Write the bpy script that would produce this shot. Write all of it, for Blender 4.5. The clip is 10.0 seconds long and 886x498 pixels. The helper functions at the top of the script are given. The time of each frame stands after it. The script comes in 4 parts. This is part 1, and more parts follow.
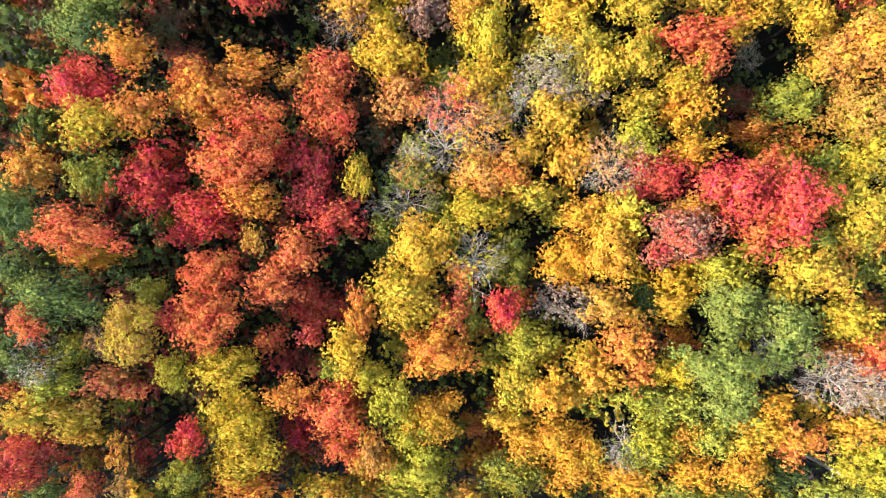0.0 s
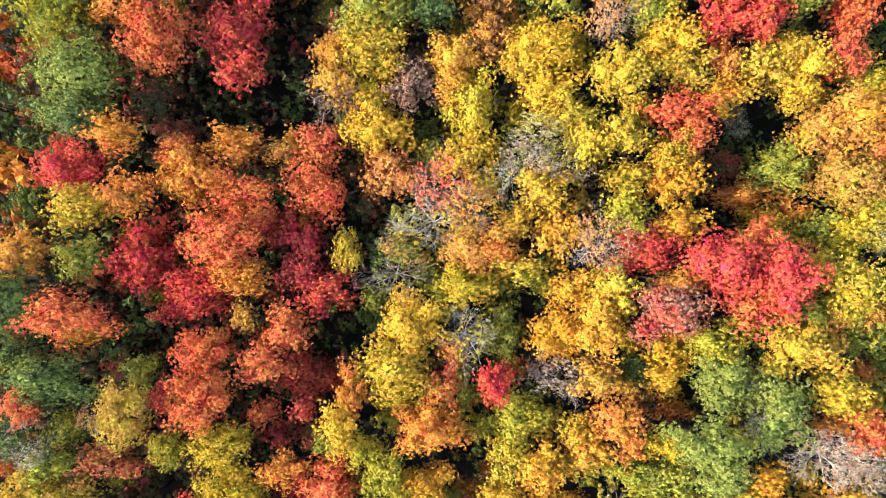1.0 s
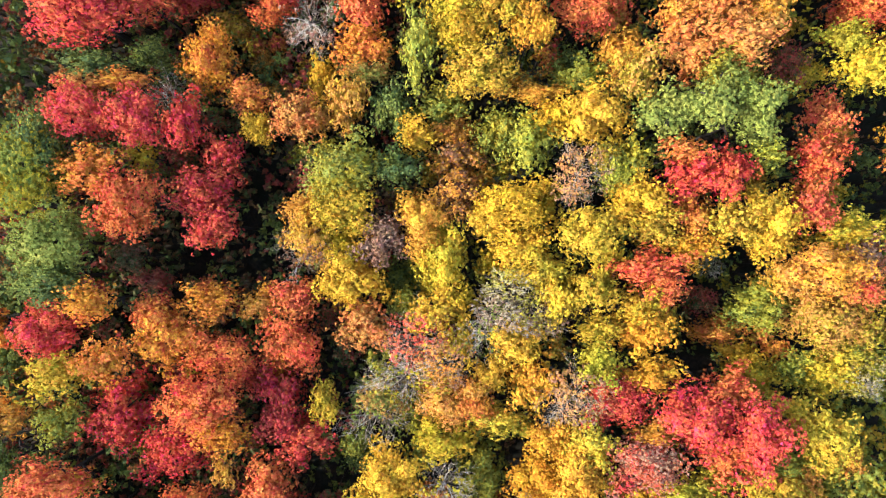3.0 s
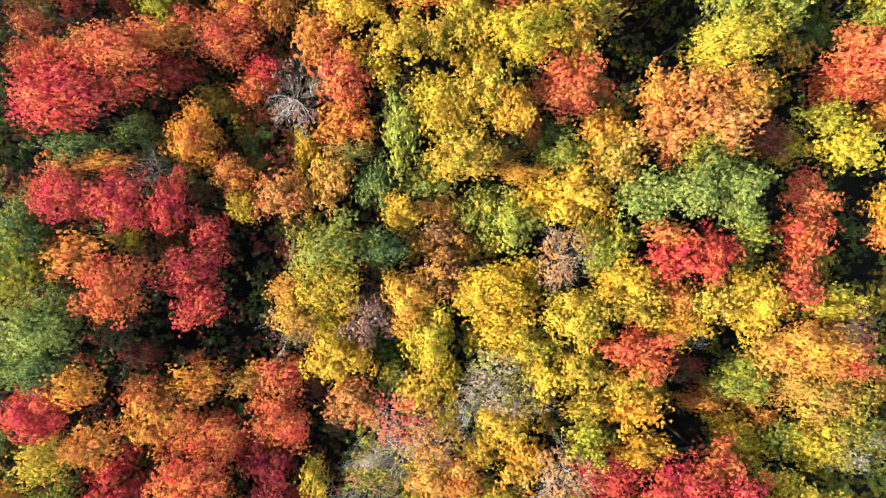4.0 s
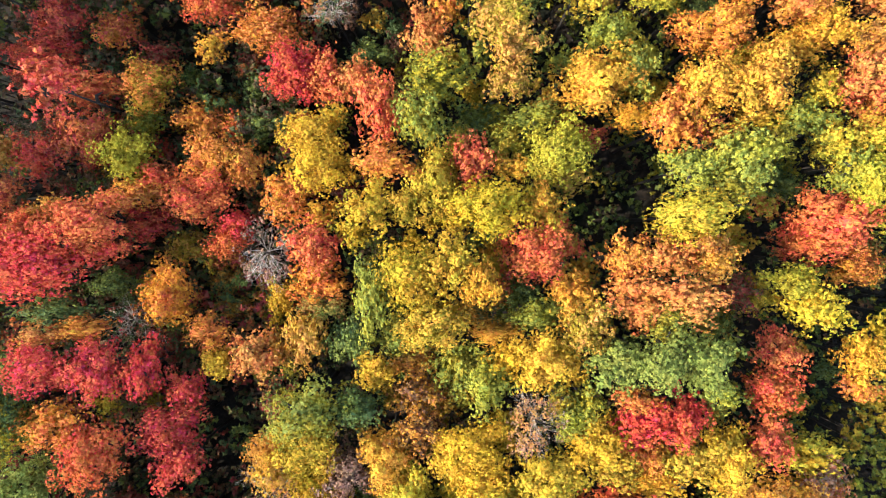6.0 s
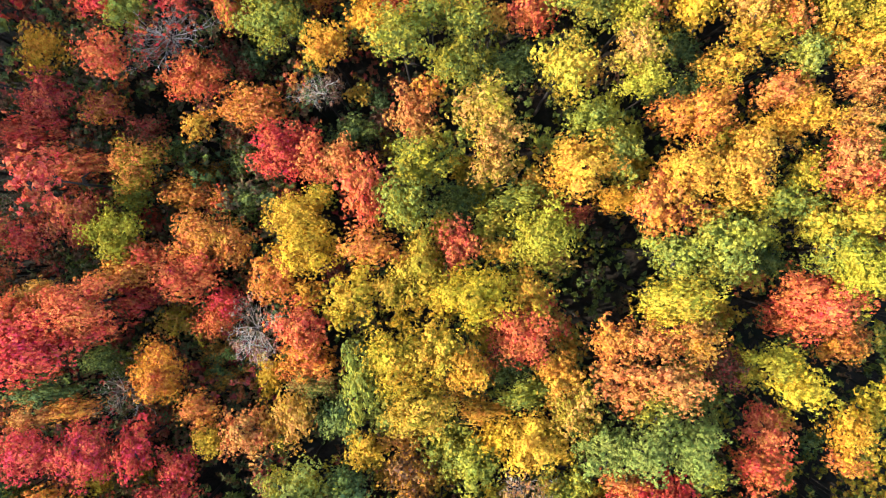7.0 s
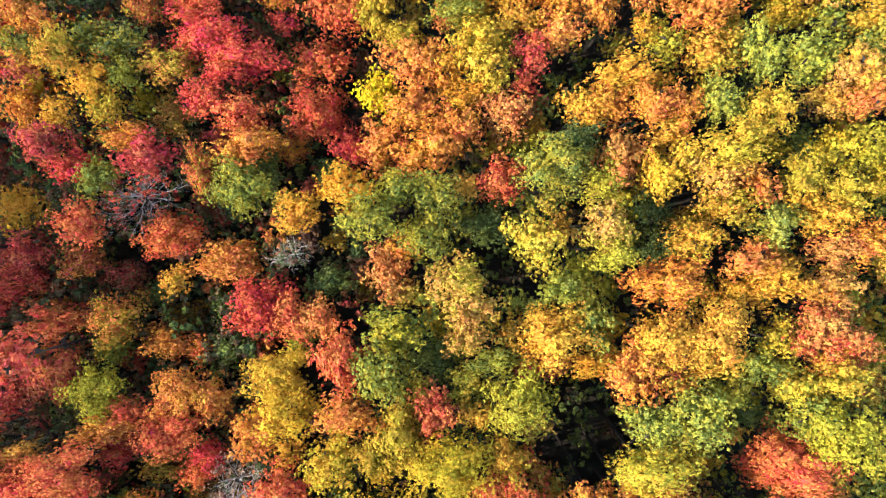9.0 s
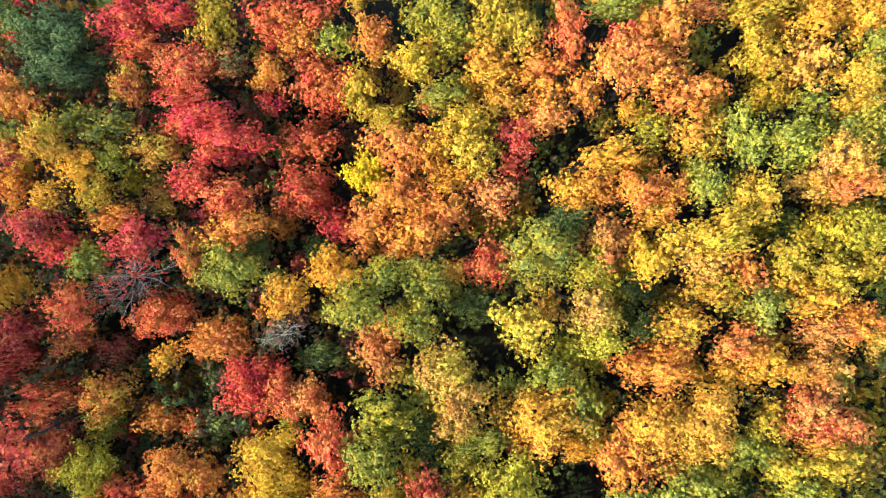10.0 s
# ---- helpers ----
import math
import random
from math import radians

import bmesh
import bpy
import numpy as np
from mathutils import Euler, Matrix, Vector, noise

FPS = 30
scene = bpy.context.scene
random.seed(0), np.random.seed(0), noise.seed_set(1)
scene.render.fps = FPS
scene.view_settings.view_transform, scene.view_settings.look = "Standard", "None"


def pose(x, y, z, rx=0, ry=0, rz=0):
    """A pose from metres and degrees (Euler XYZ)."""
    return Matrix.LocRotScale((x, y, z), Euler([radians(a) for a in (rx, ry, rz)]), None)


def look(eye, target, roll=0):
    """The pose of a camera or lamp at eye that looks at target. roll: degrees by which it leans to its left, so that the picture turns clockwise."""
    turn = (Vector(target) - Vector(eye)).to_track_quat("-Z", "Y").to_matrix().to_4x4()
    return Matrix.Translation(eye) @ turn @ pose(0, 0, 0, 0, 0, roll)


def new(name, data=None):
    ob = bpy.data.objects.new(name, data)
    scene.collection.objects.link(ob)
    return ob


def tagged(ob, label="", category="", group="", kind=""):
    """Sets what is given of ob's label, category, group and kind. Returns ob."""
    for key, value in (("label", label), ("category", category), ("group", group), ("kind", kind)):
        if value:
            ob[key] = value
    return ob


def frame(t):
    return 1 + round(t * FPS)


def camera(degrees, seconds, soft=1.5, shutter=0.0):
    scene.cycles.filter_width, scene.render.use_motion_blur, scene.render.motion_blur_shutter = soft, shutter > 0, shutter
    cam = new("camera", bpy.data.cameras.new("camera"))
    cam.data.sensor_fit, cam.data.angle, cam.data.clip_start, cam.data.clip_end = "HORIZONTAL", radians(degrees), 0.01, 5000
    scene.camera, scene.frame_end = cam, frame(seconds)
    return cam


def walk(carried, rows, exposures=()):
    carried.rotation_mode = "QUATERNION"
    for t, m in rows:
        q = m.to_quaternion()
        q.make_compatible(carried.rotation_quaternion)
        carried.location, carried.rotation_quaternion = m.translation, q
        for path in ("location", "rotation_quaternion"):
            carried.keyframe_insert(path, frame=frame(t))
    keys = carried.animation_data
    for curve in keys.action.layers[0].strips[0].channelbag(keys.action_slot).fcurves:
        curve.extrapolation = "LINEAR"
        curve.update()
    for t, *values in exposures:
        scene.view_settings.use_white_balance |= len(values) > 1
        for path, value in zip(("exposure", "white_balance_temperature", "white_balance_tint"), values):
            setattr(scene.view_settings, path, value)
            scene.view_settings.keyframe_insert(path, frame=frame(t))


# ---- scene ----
cam = camera(70.0, 10.0, soft=1.2)
# t, x, y, z and the turn about x, y, z (degrees) of a camera that looks straight down
PATH = [
    (0.0, 0.000, 0.000, 66.00, 0.000, -0.000, 0.000),
    (0.5, 0.632, 3.136, 66.00, -0.049, 0.207, -0.499),
    (1.0, 1.309, 6.300, 66.00, -0.108, 0.385, -0.998),
    (1.5, 2.026, 9.491, 66.00, -0.180, 0.535, -1.496),
    (2.0, 2.776, 12.706, 66.00, -0.264, 0.659, -1.991),
    (2.5, 3.555, 15.943, 66.00, -0.361, 0.759, -2.481),
    (3.0, 4.358, 19.198, 66.00, -0.470, 0.837, -2.964),
    (3.5, 5.180, 22.466, 66.00, -0.589, 0.896, -3.441),
    (4.0, 6.018, 25.744, 66.00, -0.717, 0.937, -3.910),
    (4.5, 6.868, 29.025, 66.00, -0.848, 0.962, -4.370),
    (5.0, 7.728, 32.305, 66.00, -0.979, 0.975, -4.821),
    (5.5, 8.596, 35.577, 66.00, -1.105, 0.977, -5.262),
    (6.0, 9.471, 38.835, 66.00, -1.219, 0.972, -5.694),
    (6.5, 10.352, 42.070, 66.00, -1.315, 0.962, -6.117),
    (7.0, 11.237, 45.276, 66.00, -1.384, 0.952, -6.530),
    (7.5, 12.128, 48.443, 66.00, -1.419, 0.943, -6.936),
    (8.0, 13.026, 51.564, 66.00, -1.409, 0.940, -7.335),
    (8.5, 13.930, 54.627, 66.00, -1.343, 0.947, -7.727),
    (9.0, 14.844, 57.624, 66.00, -1.212, 0.968, -8.115),
    (9.5, 15.769, 60.544, 66.00, -1.001, 1.007, -8.499),
    (10.0, 16.708, 63.375, 66.00, -0.699, 1.069, -8.882),
]
walk(cam, [(t, pose(x, y, z, rx, ry, rz)) for t, x, y, z, rx, ry, rz in PATH])

# ---- light: a low clear autumn sun and the open sky ----
SUN_ELEVATION, SUN_FROM = 30.0, 186.0   # degrees above the horizon; bearing it comes from, counted from +x towards +y
scene.view_settings.exposure = 1.78
world = bpy.data.worlds.new("sky")
scene.world = world
world.use_nodes = True
sky = world.node_tree.nodes.new("ShaderNodeTexSky")
sky.sky_type, sky.sun_disc = "NISHITA", False
sky.sun_elevation, sky.sun_rotation = radians(SUN_ELEVATION), radians(90 - SUN_FROM)
world.node_tree.links.new(sky.outputs[0], world.node_tree.nodes["Background"].inputs[0])
world.node_tree.nodes["Background"].inputs[1].default_value = 0.36
sun_data = bpy.data.lights.new("sun", "SUN")
sun_data.energy, sun_data.angle, sun_data.color = 3.9, radians(0.53), (1.0, 0.96, 0.89)
sun = new("sun", sun_data)
toward = Vector((math.cos(radians(SUN_FROM)) * math.cos(radians(SUN_ELEVATION)), math.sin(radians(SUN_FROM)) * math.cos(radians(SUN_ELEVATION)), math.sin(radians(SUN_ELEVATION))))
sun.matrix_basis = look(toward * 120, (0, 0, 0))


# ---- materials ----
def srgb(r, g, b):
    return tuple((c / 255 / 12.92 if c <= 10 else ((c / 255 + 0.055) / 1.055) ** 2.4) for c in (r, g, b)) + (1.0,)


#           sunlit leaf colour, words for it
TONES = {
    "R": (srgb(190, 80, 51), "scarlet"), "M": (srgb(185, 57, 52), "crimson"), "D": (srgb(156, 68, 54), "dark red"),
    "S": (srgb(190, 107, 52), "red-orange"), "O": (srgb(193, 130, 41), "orange"), "A": (srgb(188, 143, 42), "amber"),
    "Y": (srgb(191, 151, 40), "golden yellow"), "L": (srgb(157, 147, 46), "lime yellow"), "V": (srgb(146, 128, 34), "olive"),
    "G": (srgb(112, 118, 50), "green"), "K": (srgb(74, 88, 50), "dark green"), "T": (srgb(174, 122, 58), "tan"),
    "E": (srgb(122, 124, 56), "grey-green"),
    "C": (srgb(222, 204, 30), "lemon yellow"), "P": (srgb(140, 106, 84), "dull brown"), "B": (srgb(150, 136, 112), "grey"), "N": (srgb(108, 76, 54), "dark brown"),
}


def node(tree, kind, **values):
    n = tree.nodes.new(kind)
    for key, value in values.items():
        n.inputs[int(key[1:]) if key[0] == "i" and key[1:].isdigit() else key].default_value = value
    return n


def blend(tree, mode, fac, a, b):
    n = tree.nodes.new("ShaderNodeMix")
    n.data_type, n.blend_type = "RGBA", mode
    for socket, value in ((n.inputs[0], fac), (n.inputs[6], a), (n.inputs[7], b)):
        if isinstance(value, bpy.types.NodeSocket):
            tree.links.new(value, socket)
        else:
            socket.default_value = value
    return n.outputs[2]


def ramp(tree, source, low, high, a=0.0, b=1.0):
    n = tree.nodes.new("ShaderNodeMapRange")
    for k, v in enumerate((low, high, a, b)):
        n.inputs[k + 1].default_value = v
    tree.links.new(source, n.inputs[0])
    return n.outputs[0]


leaf_materials = {}


def leaf_material(tone):
    """Autumn leaves of two mixed colours: patches over the crown, leaf by leaf variation, light that shines through."""
    if tone in leaf_materials:
        return leaf_materials[tone]
    m = bpy.data.materials.new("leaves_" + tone)
    m.use_nodes = True
    t = m.node_tree
    t.nodes.clear()
    first, second = TONES[tone[0]][0], TONES[tone[1]][0]
    where, own, piece = t.nodes.new("ShaderNodeTexCoord"), t.nodes.new("ShaderNodeObjectInfo"), t.nodes.new("ShaderNodeNewGeometry")
    patch = node(t, "ShaderNodeTexNoise", Scale=0.55, Detail=3.0, Roughness=0.6)
    patch.noise_dimensions = "4D"
    t.links.new(where.outputs["Object"], patch.inputs["Vector"])
    t.links.new(ramp(t, own.outputs["Random"], 0, 1, 0, 40), patch.inputs["W"])
    jitter = t.nodes.new("ShaderNodeMath")
    jitter.operation = "MULTIPLY_ADD"
    t.links.new(piece.outputs["Random Per Island"], jitter.inputs[0])
    jitter.inputs[1].default_value = 0.33
    t.links.new(patch.outputs[0], jitter.inputs[2])
    colour = blend(t, "MIX", ramp(t, jitter.outputs[0], 0.52, 0.80), first, second)
    # single leaves: some paler, some browned
    pick = node(t, "ShaderNodeTexWhiteNoise")
    pick.noise_dimensions = "1D"
    t.links.new(piece.outputs["Random Per Island"], pick.inputs["W"])
    shade = t.nodes.new("ShaderNodeHueSaturation")
    drift = node(t, "ShaderNodeTexNoise", Scale=0.9, Detail=4.0)
    t.links.new(piece.outputs["Position"], drift.inputs["Vector"])
    turn = t.nodes.new("ShaderNodeMath")
    turn.operation = "ADD"
    t.links.new(ramp(t, pick.outputs[0], 0, 1, -0.013, 0.013), turn.inputs[0])
    t.links.new(ramp(t, drift.outputs[0], 0.3, 0.7, 0.484, 0.515), turn.inputs[1])
    t.links.new(turn.outputs[0], shade.inputs["Hue"])
    t.links.new(ramp(t, own.outputs["Random"], 0, 1, 0.981, 1.0), shade.inputs["Saturation"])
    t.links.new(ramp(t, piece.outputs["Random Per Island"], 0, 1, 0.76, 1.16), shade.inputs["Value"])
    fleck = node(t, "ShaderNodeTexNoise", Scale=18.0, Detail=3.0)
    t.links.new(where.outputs["Object"], fleck.inputs["Vector"])
    grain = t.nodes.new("ShaderNodeCombineColor")
    level = ramp(t, fleck.outputs[0], 0.34, 0.66, 0.64, 1.22)
    for k in range(3):
        t.links.new(level, grain.inputs[k])
    t.links.new(blend(t, "MULTIPLY", 1.0, colour, grain.outputs[0]), shade.inputs["Color"])
    surface = node(t, "ShaderNodeBsdfPrincipled", Roughness=0.7)
    surface.inputs["Specular IOR Level"].default_value = 0.04
    relief = node(t, "ShaderNodeBump", Strength=0.55, Distance=0.09)
    t.links.new(fleck.outputs[0], relief.inputs["Height"])
    t.links.new(relief.outputs[0], surface.inputs["Normal"])
    glow = t.nodes.new("ShaderNodeBsdfTranslucent")
    mix = node(t, "ShaderNodeMixShader", i0=0.28)
    out = t.nodes.new("ShaderNodeOutputMaterial")
    t.links.new(shade.outputs[0], surface.inputs["Base Color"])
    t.links.new(shade.outputs[0], glow.inputs["Color"])
    t.links.new(surface.outputs[0], mix.inputs[1])
    t.links.new(glow.outputs[0], mix.inputs[2])
    t.links.new(mix.outputs[0], out.inputs[0])
    leaf_materials[tone] = m
    return m


def rough_material(name, a, b, c, scale, detail=6.0, roughness=0.9, bump=0.3, stretch=(1, 1, 1)):
    """Three colours mixed at two scales of noise, with relief."""
    m = bpy.data.materials.new(name)
    m.use_nodes = True
    t = m.node_tree
    surface = t.nodes["Principled BSDF"]
    where, mapping = t.nodes.new("ShaderNodeTexCoord"), t.nodes.new("ShaderNodeMapping")
    mapping.inputs["Scale"].default_value = stretch
    t.links.new(where.outputs["Object"], mapping.inputs[0])
    big, fine = node(t, "ShaderNodeTexNoise", Scale=scale * 0.12, Detail=3.0), node(t, "ShaderNodeTexNoise", Scale=scale, Detail=detail)
    for n in (big, fine):
        t.links.new(mapping.outputs[0], n.inputs["Vector"])
    colour = blend(t, "MIX", ramp(t, fine.outputs[0], 0.35, 0.68), a, b)
    colour = blend(t, "MIX", ramp(t, big.outputs[0], 0.45, 0.65), colour, c)
    relief = node(t, "ShaderNodeBump", Strength=bump, Distance=0.05)
    t.links.new(fine.outputs[0], relief.inputs["Height"])
    t.links.new(relief.outputs[0], surface.inputs["Normal"])
    t.links.new(colour, surface.inputs["Base Color"])
    surface.inputs["Roughness"].default_value = roughness
    surface.inputs["Specular IOR Level"].default_value = 0.08
    return m


BARK = rough_material("bark", (0.016, 0.013, 0.010, 1), (0.040, 0.032, 0.026, 1), (0.024, 0.021, 0.018, 1), 9.0, stretch=(1, 1, 0.25))
PALE_BARK = rough_material("pale_bark", (0.34, 0.27, 0.20, 1), (0.50, 0.41, 0.31, 1), (0.24, 0.18, 0.13, 1), 8.0, stretch=(1, 1, 0.3))
DEAD_WOOD = rough_material("dead_wood", (0.36, 0.30, 0.23, 1), (0.54, 0.46, 0.37, 1), (0.24, 0.19, 0.14, 1), 7.0, stretch=(1, 1, 0.3))
# near-black litter: the shade under the canopy is put into its colour
SHADED_LITTER = rough_material("shaded_leaf_litter", (0.008, 0.007, 0.005, 1), (0.022, 0.015, 0.010, 1), (0.009, 0.011, 0.006, 1), 3.5, bump=0.6)


# ---- ground: a gentle slope, one sheet to the horizon ----
def ground_z(x, y):
    return 4.0 * math.tanh(0.07 * x / 4.0) + 0.8 * noise.noise((x * 0.05, y * 0.05, 3.1)) * math.exp(-(x * x + (y - 30) ** 2) / 40000)


def build_ground():
    near = [(-70 + 3.0 * k) for k in range(61)]
    far = [120, 140, 170, 220, 300, 450, 700, 1100, 2000]
    xs = [-f + 10 for f in reversed(far)] + near + [f + 5 for f in far]
    ys = [x + 20 for x in xs]
    points = [(x, y, ground_z(x, y) + 0.10 * noise.noise((x * 0.7, y * 0.7, 0.0))) for y in ys for x in xs]
    w = len(xs)
    faces = [(j * w + i, j * w + i + 1, (j + 1) * w + i + 1, (j + 1) * w + i) for j in range(len(ys) - 1) for i in range(w - 1)]
    mesh = bpy.data.meshes.new("ground")
    mesh.from_pydata(points, [], faces)
    mesh.materials.append(SHADED_LITTER)
    mesh.shade_smooth()
    tagged(new("ground", mesh), "forest floor covered with brown leaf litter, darkened for shade", "ground", kind="structure")


build_ground()


# ---- meshes of the trees ----
def leaf_shape(radius, leaves, seed, size=0.074, low=-0.9, inner=0.10, loose=0.18, boughs_per=8.0, tuft=0.18, each=12, full=0.66):
    """The corners (n, 3, 3) of the leaves of a crown: uneven boughs set with tufts, each tuft of some single pointed leaves."""
    rng = np.random.default_rng(seed)
    count = int(9 + boughs_per * radius)
    one, two, three = rng.uniform(0, 6.28, 3)
    boughs = []
    for k in range(count):
        z = 1 - (k + 0.5) / count * (1 - low)
        a = k * 2.39996 + rng.normal(0, 0.45)
        h = math.sqrt(1 - z * z) if z > 0 else 1 + 0.3 * z
        uneven = 1 + 0.16 * math.sin(2 * a + one) + 0.13 * math.sin(3 * a + two) + 0.07 * math.sin(5 * a + three)
        reach = radius * uneven * rng.choice((0.55, 0.70, 0.80), p=(0.3, 0.4, 0.3)) * rng.uniform(0.9, 1.12)
        thick = radius * rng.uniform(0.18, 0.36) * (1.0 if radius > 1.5 else 1.15)
        boughs.append((h * math.cos(a) * reach, h * math.sin(a) * reach, (z * reach if z > 0 else z * radius * 1.3) + rng.normal(0, 0.10) * radius, thick, 1.0 if z > -0.1 else 0.15))
    boughs = np.array(boughs)

    def unit(v):
        return v / (np.linalg.norm(v, axis=1, keepdims=True) + 1e-9)

    total = int(leaves / each * 2.6)
    weight = boughs[:, 3] ** 2 * boughs[:, 4]
    which = rng.choice(count, total, p=weight / weight.sum())
    ways, out = unit(rng.normal(size=(total, 3))), unit(boughs[which, :3])
    far = rng.uniform(0.80, 1.06, (total, 1)) + (rng.random((total, 1)) < loose) * rng.uniform(0.1, 0.5, (total, 1))
    spots = boughs[which, :3] + ways * boughs[which, 3:4] * far * np.array([1.1, 1.1, 0.85])
    gap = np.linalg.norm(spots[:, None, :] - boughs[None, :, :3], axis=2) / boughs[None, :, 3]
    keep = ((ways * out).sum(1) > -0.4) & (ways[:, 2] > -0.45) & (((gap < 0.74).sum(1) == 0) | (rng.random(total) < inner))
    tufts = max(1, int(leaves / each))
    out_kept = out[keep][:tufts]
    spots, ways = spots[keep][:tufts], unit(ways * 0.8 + out * 0.4 + np.array([0, 0, 0.25]))[keep][:tufts]
    # the leaves of each tuft, on its outer side
    broad = tuft * rng.uniform(0.65, 1.35, (len(spots), 1))
    share = np.repeat(np.arange(len(spots)), each)
    n = len(share)
    lean = unit(rng.normal(size=(n, 3)) + ways[share] * 0.9)
    reach = rng.uniform(0, 1, (n, 1))
    places = spots[share] + lean * broad[share] * (1.05 - 0.75 * reach) * np.array([1, 1, 0.85]) + unit(ways + out_kept * 0.5)[share] * broad[share] * 2.0 * (reach - 0.25)
    normal = unit(lean * 0.9 + ways[share] * 0.35 + rng.normal(size=(n, 3)) * 0.30)
    along = unit(np.cross(np.cross(normal, ways[share] + rng.normal(size=(n, 3)) * 0.55), normal))
    side = np.cross(normal, along)
    long = size * rng.uniform(0.65, 1.4, (n, 1))
    wide = long * rng.uniform(0.5, 0.85, (n, 1))
    leaf = np.stack([places - along * long + side * wide, places - along * long * rng.uniform(0.4, 1.0, (n, 1)) - side * wide, places + along * long * 1.2], 1)
    if not full:
        return leaf
    # the dense foliage inside each bough, in larger sprays
    share = np.repeat(np.arange(count), 12)
    n = len(share)
    lean = unit(rng.normal(size=(n, 3)) + np.array([0, 0, 0.3]))
    places = boughs[share, :3] + lean * boughs[share, 3:4] * rng.uniform(0.35, full, (n, 1))
    normal = unit(lean + rng.normal(size=(n, 3)) * 0.5)
    along = unit(np.cross(normal, rng.normal(size=(n, 3))))
    side = np.cross(normal, along)
    long = boughs[share, 3:4] * rng.uniform(0.30, 0.52, (n, 1))
    spray = np.stack([places - along * long + side * long * 0.8, places - along * long * 0.6 - side * long * 0.8, places + along * long * 1.2], 1)
    return np.concatenate([leaf, spray])


def leaves_mesh(name, corners, slots=None):
    """One mesh of leaves out of their corners; slots: the material of each leaf."""
    n = len(corners)
    mesh = bpy.data.meshes.new(name)
    mesh.vertices.add(3 * n), mesh.loops.add(3 * n), mesh.polygons.add(n)
    mesh.vertices.foreach_set("co", corners.reshape(-1).astype(np.float32))
    mesh.loops.foreach_set("vertex_index", np.arange(3 * n, dtype=np.int32))
    mesh.polygons.foreach_set("loop_start", np.arange(0, 3 * n, 3, dtype=np.int32))
    if slots is not None:
        mesh.polygons.foreach_set("material_index", slots.astype(np.int32))
    mesh.update(calc_edges=True)
    return mesh


def leaf_mesh(name, *shape, **more):
    mesh = leaves_mesh(name, leaf_shape(*shape, **more))
    mesh.materials.append(None)
    return mesh


def ball(detail):
    """The corners (n, 3) and triangles of a unit ball of even triangles."""
    bm = bmesh.new()
    bmesh.ops.create_icosphere(bm, subdivisions=detail, radius=1.0)
    corners = np.array([v.co[:] for v in bm.verts])
    triangles = np.array([[v.index for v in f.verts] for f in bm.faces])
    bm.free()
    return corners, triangles


BALL = ball(5)


